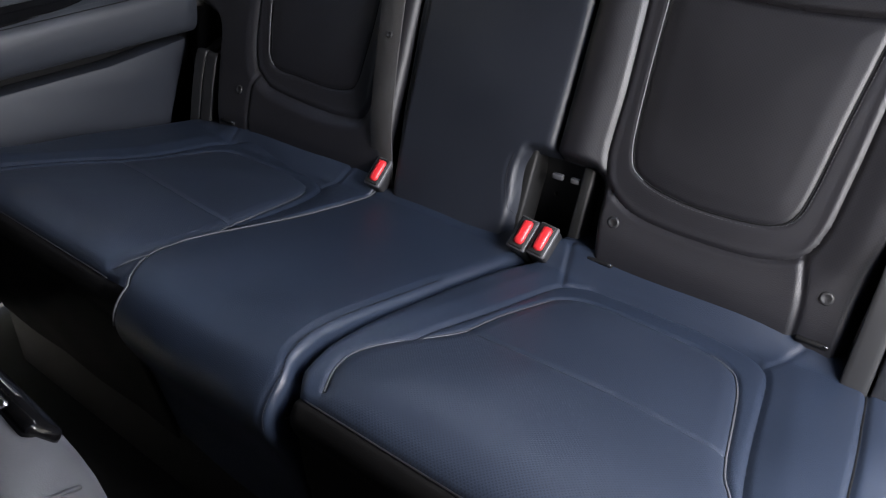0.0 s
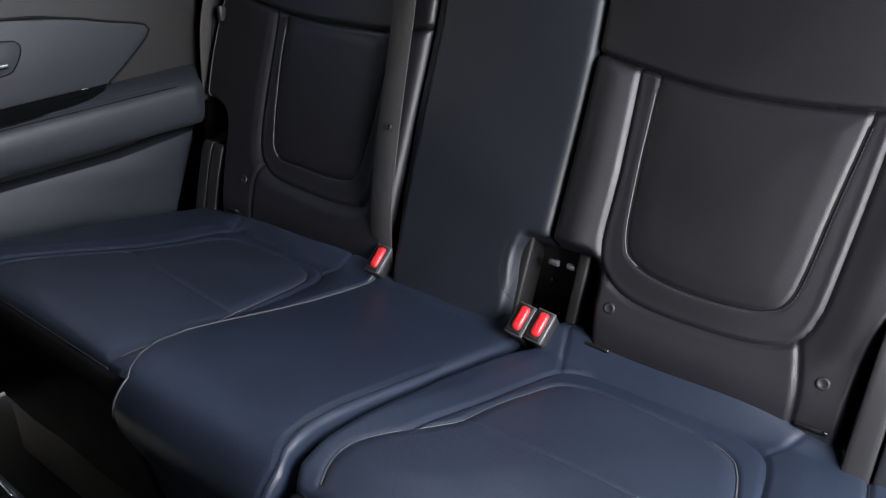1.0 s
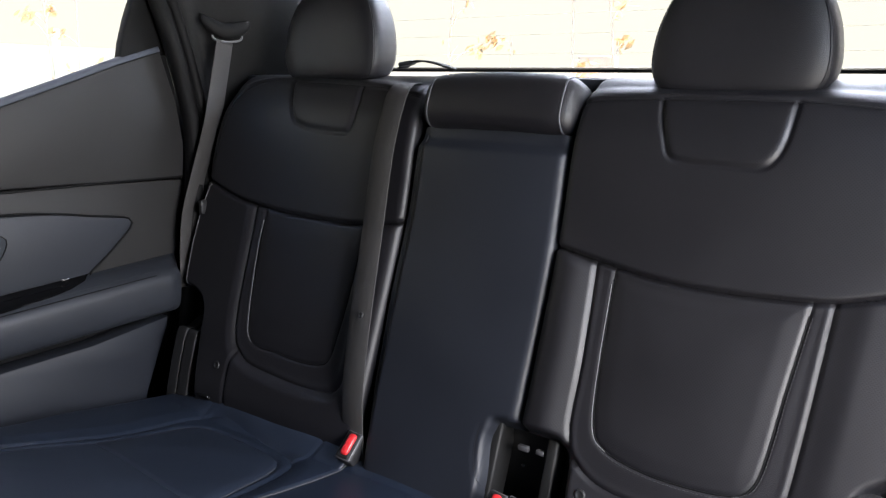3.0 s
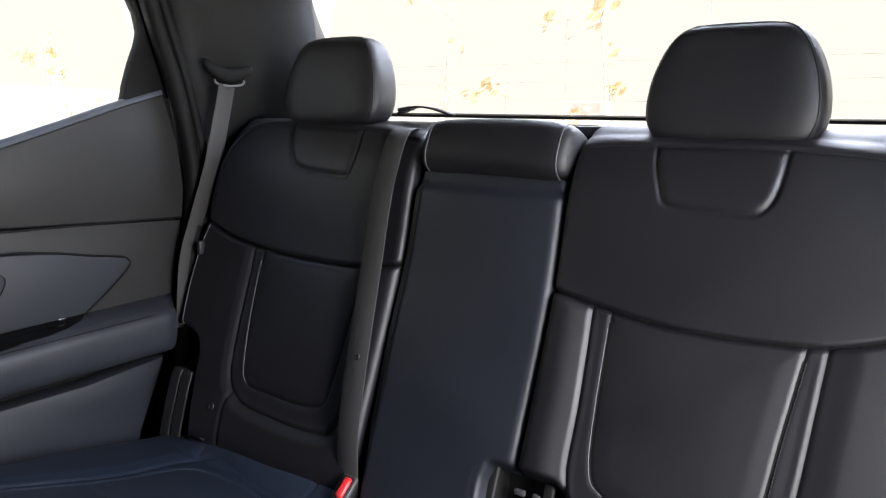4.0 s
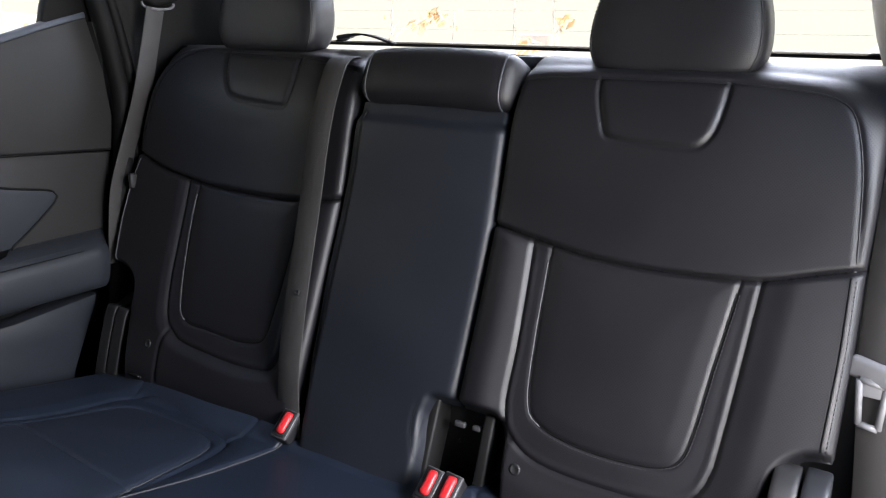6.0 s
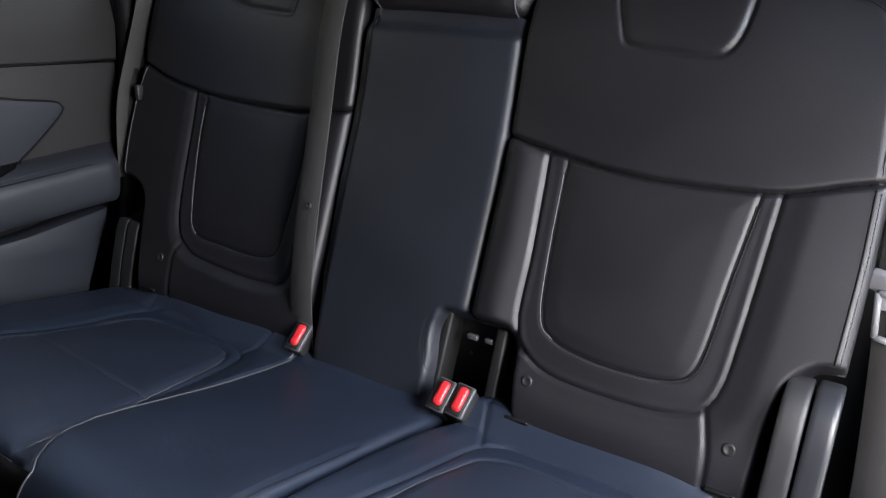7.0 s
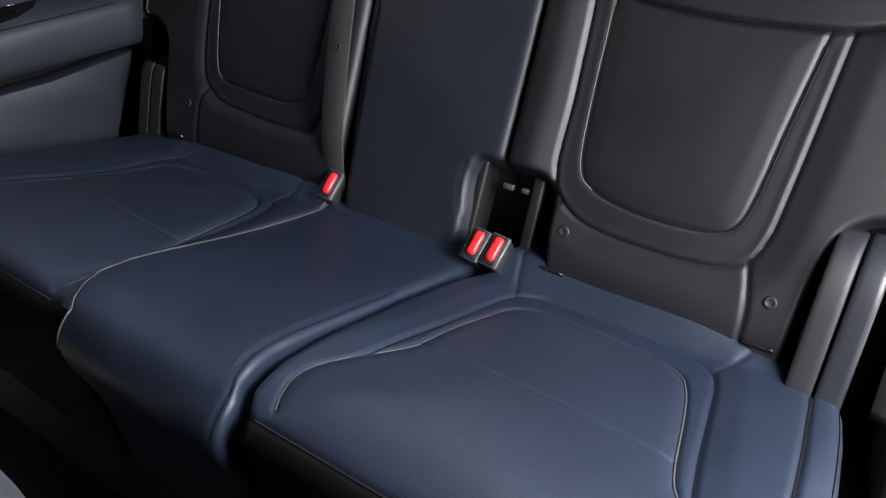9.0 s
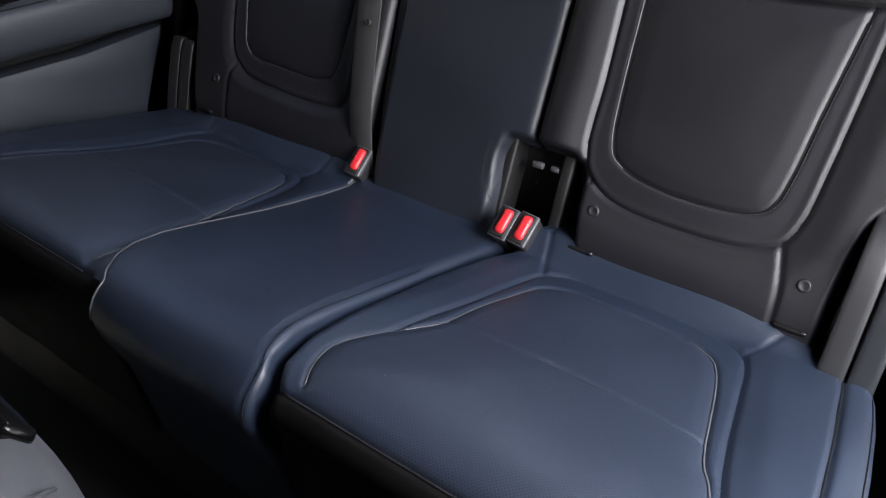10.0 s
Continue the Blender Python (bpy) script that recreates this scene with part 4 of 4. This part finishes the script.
    tube("trim_joint", [(-0.738, y, 0.8365 + 0.004 * (-y if y < 0 else 0)) for y in np.linspace(-1.2, 0.11, 30)], 0.0022, M_RUBBER, root, "dark joint between the trims")
    block("switch_tip", (0.004, 0.014, 0.003), (-0.722, -0.172, 0.6650), M_CHROME, root, "bright chrome switch tip", 0.001, (3, 0, 0))
    block("switch_edge", (0.0012, 0.20, 0.0012), (-0.722, -0.28, 0.6600), M_SATIN, root, "thin satin line on the switch panel", 0.0005, (3, 0, 0))
    plate("lower_trim", [(-1.6, 0.12), (-0.05, 0.12), (0.002, 0.377), (0.031, 0.447), (0.058, 0.51), (0.062, 0.532), (-0.114, 0.512), (-0.35, 0.506), (-1.6, 0.50)], "x", -0.80, -0.748, M_TRIM, root, "charcoal lower door trim", 0.006)
    # the window line; its blue-grey colour stands in for a bluish reflection
    tube("sill_seal", [(-0.748, y, z + 0.004) for y, z in smooth(SILL, 60)], 0.009, M_SEAL, root, "satin window seal, coloured blue-grey for its reflection")


door()


def side_glass():
    g = plate("window_1", [(y, z) for y, z in SILL[:-1]] + [(0.045, 1.09), (0.04, 1.22), (0.02, 1.30), (-0.03, 1.38), (-1.6, 1.38)], "x", -0.800, -0.797, M_GLASS, bevel=0)
    g.visible_shadow = False
    tagged(g, "clear side window over the rear door", "window", kind="structure")
    f = thing("trim_window_frame", "black window frame and quarter trim of the door", "window frame", kind="structure")
    plate("quarter", [(-0.018, 1.062), (0.10, 1.088), (0.095, 1.16), (0.075, 1.26), (0.05, 1.36), (-0.032, 1.36), (0.000, 1.29), (0.021, 1.249), (0.028, 1.215), (0.022, 1.19), (0.007, 1.153), (-0.007, 1.11)], "x", -0.766, -0.742, M_RUBBER, f, "black quarter panel of the window", 0.006)
    plate("upper_rail", [(-1.6, 1.345), (0.0, 1.345), (0.0, 1.44), (-1.6, 1.44)], "x", -0.82, -0.735, M_PLASTIC, f, "black roof rail", 0.006)
    seal = [(-0.722, 0.004, 1.40), (-0.722, 0.032, 1.29), (-0.722, 0.062, 1.20), (-0.722, 0.092, 1.11), (-0.722, 0.120, 1.00), (-0.722, 0.132, 0.92), (-0.722, 0.126, 0.80), (-0.722, 0.112, 0.68), (-0.722, 0.098, 0.55), (-0.722, 0.075, 0.36), (-0.722, 0.05, 0.10)]
    tube("seal", smooth(seal, 80), 0.020, M_RUBBER, f, "thick black rubber door seal", 12)
    tube("seal_lip", smooth([(x + 0.012, y + 0.022, z) for x, y, z in seal], 80), 0.012, M_RUBBER, f, "second lip of the door seal", 10)


side_glass()


def pillar(sign):
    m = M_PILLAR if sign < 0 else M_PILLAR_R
    root = thing("wall_left" if sign < 0 else "wall_right", "dark cloth-covered corner pillar behind the door, darkened further for shade" if sign < 0 else "corner pillar beside the glass, coloured pale for the light on it", "pillar", kind="structure")
    rows = []
    left = ((0.06, 0.75, 0.10, 0.72, 0.40), (0.70, 0.735, 0.13, 0.70, 0.40), (1.00, 0.725, 0.15, 0.615, 0.40), (1.07, 0.722, 0.14, 0.585, 0.40), (1.15, 0.717, 0.118, 0.578, 0.40), (1.23, 0.710, 0.092, 0.602, 0.40), (1.30, 0.704, 0.070, 0.638, 0.40), (1.44, 0.72, 0.03, 0.690, 0.40))
    for z, xa, ya, xb, yb in left if sign < 0 else ((0.06, 0.75, 0.10, 0.72, 0.40), (0.70, 0.735, 0.13, 0.70, 0.40), (1.00, 0.725, 0.15, 0.640, 0.40), (1.07, 0.722, 0.14, 0.617, 0.40), (1.12, 0.718, 0.128, 0.602, 0.40), (1.25, 0.708, 0.085, 0.570, 0.40), (1.34, 0.698, 0.055, 0.548, 0.40), (1.44, 0.685, 0.03, 0.525, 0.40)):
        o = 0.03
        rows.append([(sign * x, y, z) for x, y in ((xa + o + 0.05, ya), (xa, ya), (xa - 0.004, ya + 0.05), (xa * 0.45 + xb * 0.55 + 0.006, (ya + yb) / 2), (xb + 0.004, yb - 0.05), (xb, yb - 0.006), (xb + 0.01, yb + 0.02), (xb + o + 0.08, yb + 0.02))])
    up = np.array([smooth(np.array(rows)[:, k], 40) for k in range(8)]).transpose(1, 0, 2)
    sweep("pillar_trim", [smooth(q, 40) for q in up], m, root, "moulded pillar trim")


pillar(-1)
pillar(1)


def rear_glass():
    out = [(-0.615, 1.085), (-0.60, 1.072), (0.595, 1.072), (0.612, 1.085), (0.606, 1.11), (0.53, 1.44), (-0.53, 1.44), (-0.606, 1.11)]
    g = plate("window_2", out, "y", 0.398, 0.401, M_GLASS, bevel=0)
    g.visible_shadow = False
    tagged(g, "clear rear window with fine heating lines", "window", kind="structure")
    for z in (1.095, 1.13, 1.165):
        w = 0.60 - (z - 1.1) * 0.23
        tube("heating_line", [(-w, 0.396, z), (0, 0.396, z), (w, 0.396, z)], 0.0003, M_WIRE, g, "thin brown heating line", 4)
    f = thing("trim_rear", "dark trim strip below the rear window", "trim", kind="structure")
    plate("ledge", [(-0.72, 0.25), (0.72, 0.25), (0.72, 0.43), (-0.72, 0.43)], "z", 1.030, 1.050, M_TRIM_BLUE, f, "dark plastic ledge behind the seats", 0.006)
    block("strip", (1.34, 0.014, 0.009), (0, 0.390, 1.066), M_RUBBER, f, "black lower window seal", 0.005)
    for x in (-0.1, 0.09, 0.53):
        block("joint", (0.002, 0.12, 0.003), (x, 0.352, 1.0505), M_RUBBER, f, "joint in the ledge", 0.0)
    plate("roof_rail", [(-0.78, 1.385), (0.78, 1.385), (0.78, 1.46), (-0.78, 1.46)], "y", 0.36, 0.44, M_PLASTIC, f, "black roof cross rail", 0.01)


M_WIRE = material("brown_wire", (0.80, 0.72, 0.6), 0.6, noise_scale=100, bump=0.05)
rear_glass()


def front_seat():
    root = thing("front_seat", "grey leather front seat shoulder with a black switch panel", "seat")
    rings, n = [], 56
    for v in np.linspace(0, 1, 30):
        cap = math.sqrt(max(1 - max((v - 0.80) / 0.20, 0) ** 2, 0.0))
        xs, ys = rounded(0.062, -0.950, 0.275 * (0.86 + 0.14 * cap), 0.247 * (0.72 + 0.28 * cap), n, 3.8)
        rings.append(np.stack([xs, ys, np.full(n, 0.10 + 0.53 * v)], 1))
    body = sweep("backrest", rings, M_FRONT, root, "smooth grey leather shoulder")
    block("switch_panel", (0.17, 0.030, 0.016), (0.126, -0.732, 0.608), M_GLOSS, root, "gloss black switch panel", 0.006, (-50, 0, -3))
    block("switch", (0.036, 0.008, 0.006), (0.150, -0.730, 0.613), M_CHROME, root, "chrome seat switch", 0.002, (-50, 0, -3))
    block("switch", (0.018, 0.010, 0.006), (0.170, -0.741, 0.619), M_CHROME, root, "chrome seat switch", 0.002, (-50, 0, -3))
    block("switch", (0.014, 0.006, 0.006), (0.194, -0.738, 0.615), M_CHROME, root, "chrome seat switch", 0.002, (-50, 0, -3))
    tube("piping", [(0.262, -0.742, 0.602), (0.275, -0.775, 0.624), (0.27, -0.85, 0.634)], 0.0015, M_PIPING, body, "leather seam")


M_FRONT = material("grey_leather", (0.06, 0.062, 0.07), 0.42, noise_scale=900, bump=0.10, fine=1)
front_seat()

# ---- outside ----


def outside():
    g = plate("ground", [(-90, -90), (90, -90), (90, 90), (-90, 90)], "z", -0.75, -0.55, M_CONCRETE, bevel=0)
    tagged(g, "pale sunlit concrete ground around the car", "ground", kind="structure")
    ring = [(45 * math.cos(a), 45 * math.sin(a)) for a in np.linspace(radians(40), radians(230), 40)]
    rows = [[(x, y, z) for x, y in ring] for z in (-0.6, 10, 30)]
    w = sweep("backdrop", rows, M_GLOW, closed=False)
    tagged(w, "glowing backdrop standing in for overexposed daylight beyond the windows", "backdrop", kind="structure")
    f = thing("fence", "green mesh fence between posts far off", "fence")
    plate("mesh", [(-2, -0.5), (14, -0.5), (14, 1.7), (-2, 1.7)], "x", -16.05, -16.0, M_FENCE, f, "green mesh panel", 0)
    for y in range(-2, 15, 2):
        block("post", (0.12, 0.12, 2.6), (-15.9, y, 0.75), M_WALL, f, "white fence post", 0.01)

    def tree(place, h, seed):
        rnd = random.Random(seed)
        root = thing("tree", "slender tree with sparse yellow leaves", "tree", group="street trees")
        x, y = place
        line = [(x, y, -0.55), (x + 0.05 * h * rnd.uniform(-1, 1), y, 0.4 * h), (x + 0.06 * h * rnd.uniform(-1, 1), y, h)]
        p = smooth(line, 14)
        tube("trunk", p, np.linspace(0.012 * h, 0.004 * h, 14), M_BARK, root, "pale slender trunk")
        verts, faces = [], []
        for k in range(5):
            a, q = rnd.uniform(0, 6.3), rnd.uniform(0.45, 1.0)
            c = np.array(p[int(q * 13)])
            e = c + np.array((math.cos(a), math.sin(a), 0.55)) * h * 0.2 * rnd.uniform(0.5, 1.2)
            tube("limb", [c, (c + e) / 2 + (0, 0, 0.02 * h), e], np.array([0.004, 0.003, 0.0015]) * h, M_BARK, root, "thin bare limb", 5)
            for j in range(rnd.choice((3, 5, 14))):
                o = e + np.array([rnd.gauss(0, 0.022 * h) for _ in range(3)])
                d = Vector((rnd.gauss(0, 1), rnd.gauss(0, 1), rnd.gauss(0, 1))).normalized()
                t = d.orthogonal()
                u = d.cross(t)
                b = len(verts)
                l = 0.024 * h * rnd.uniform(0.6, 1.3)
                verts += [o - np.array(t) * l, o + np.array(u) * l * 0.5, o + np.array(t) * l, o - np.array(u) * l * 0.5]
                faces.append((b, b + 1, b + 2, b + 3))
        put("crown", verts, faces, M_LEAF, root, "sparse clumps of yellow leaves", True)

    box = block("utility_box", (0.55, 0.5, 2.1), (-5.14, 11.81, 0.5), M_BARK, None, "", 0.03)
    tagged(box, "pale brown utility box standing on the concrete", "utility box")
    for n, (x, y, h) in enumerate(((-6.2, 8.8, 2.9), (-4.6, 9.8, 2.9), (-4.5, 10.9, 3.1), (-3.7, 13.3, 3.4), (-7.5, 12.8, 2.0), (-9.7, 5.0, 2.1), (-11.7, 5.6, 2.3))):
        tree((x, y), h, 40 + n)


outside()
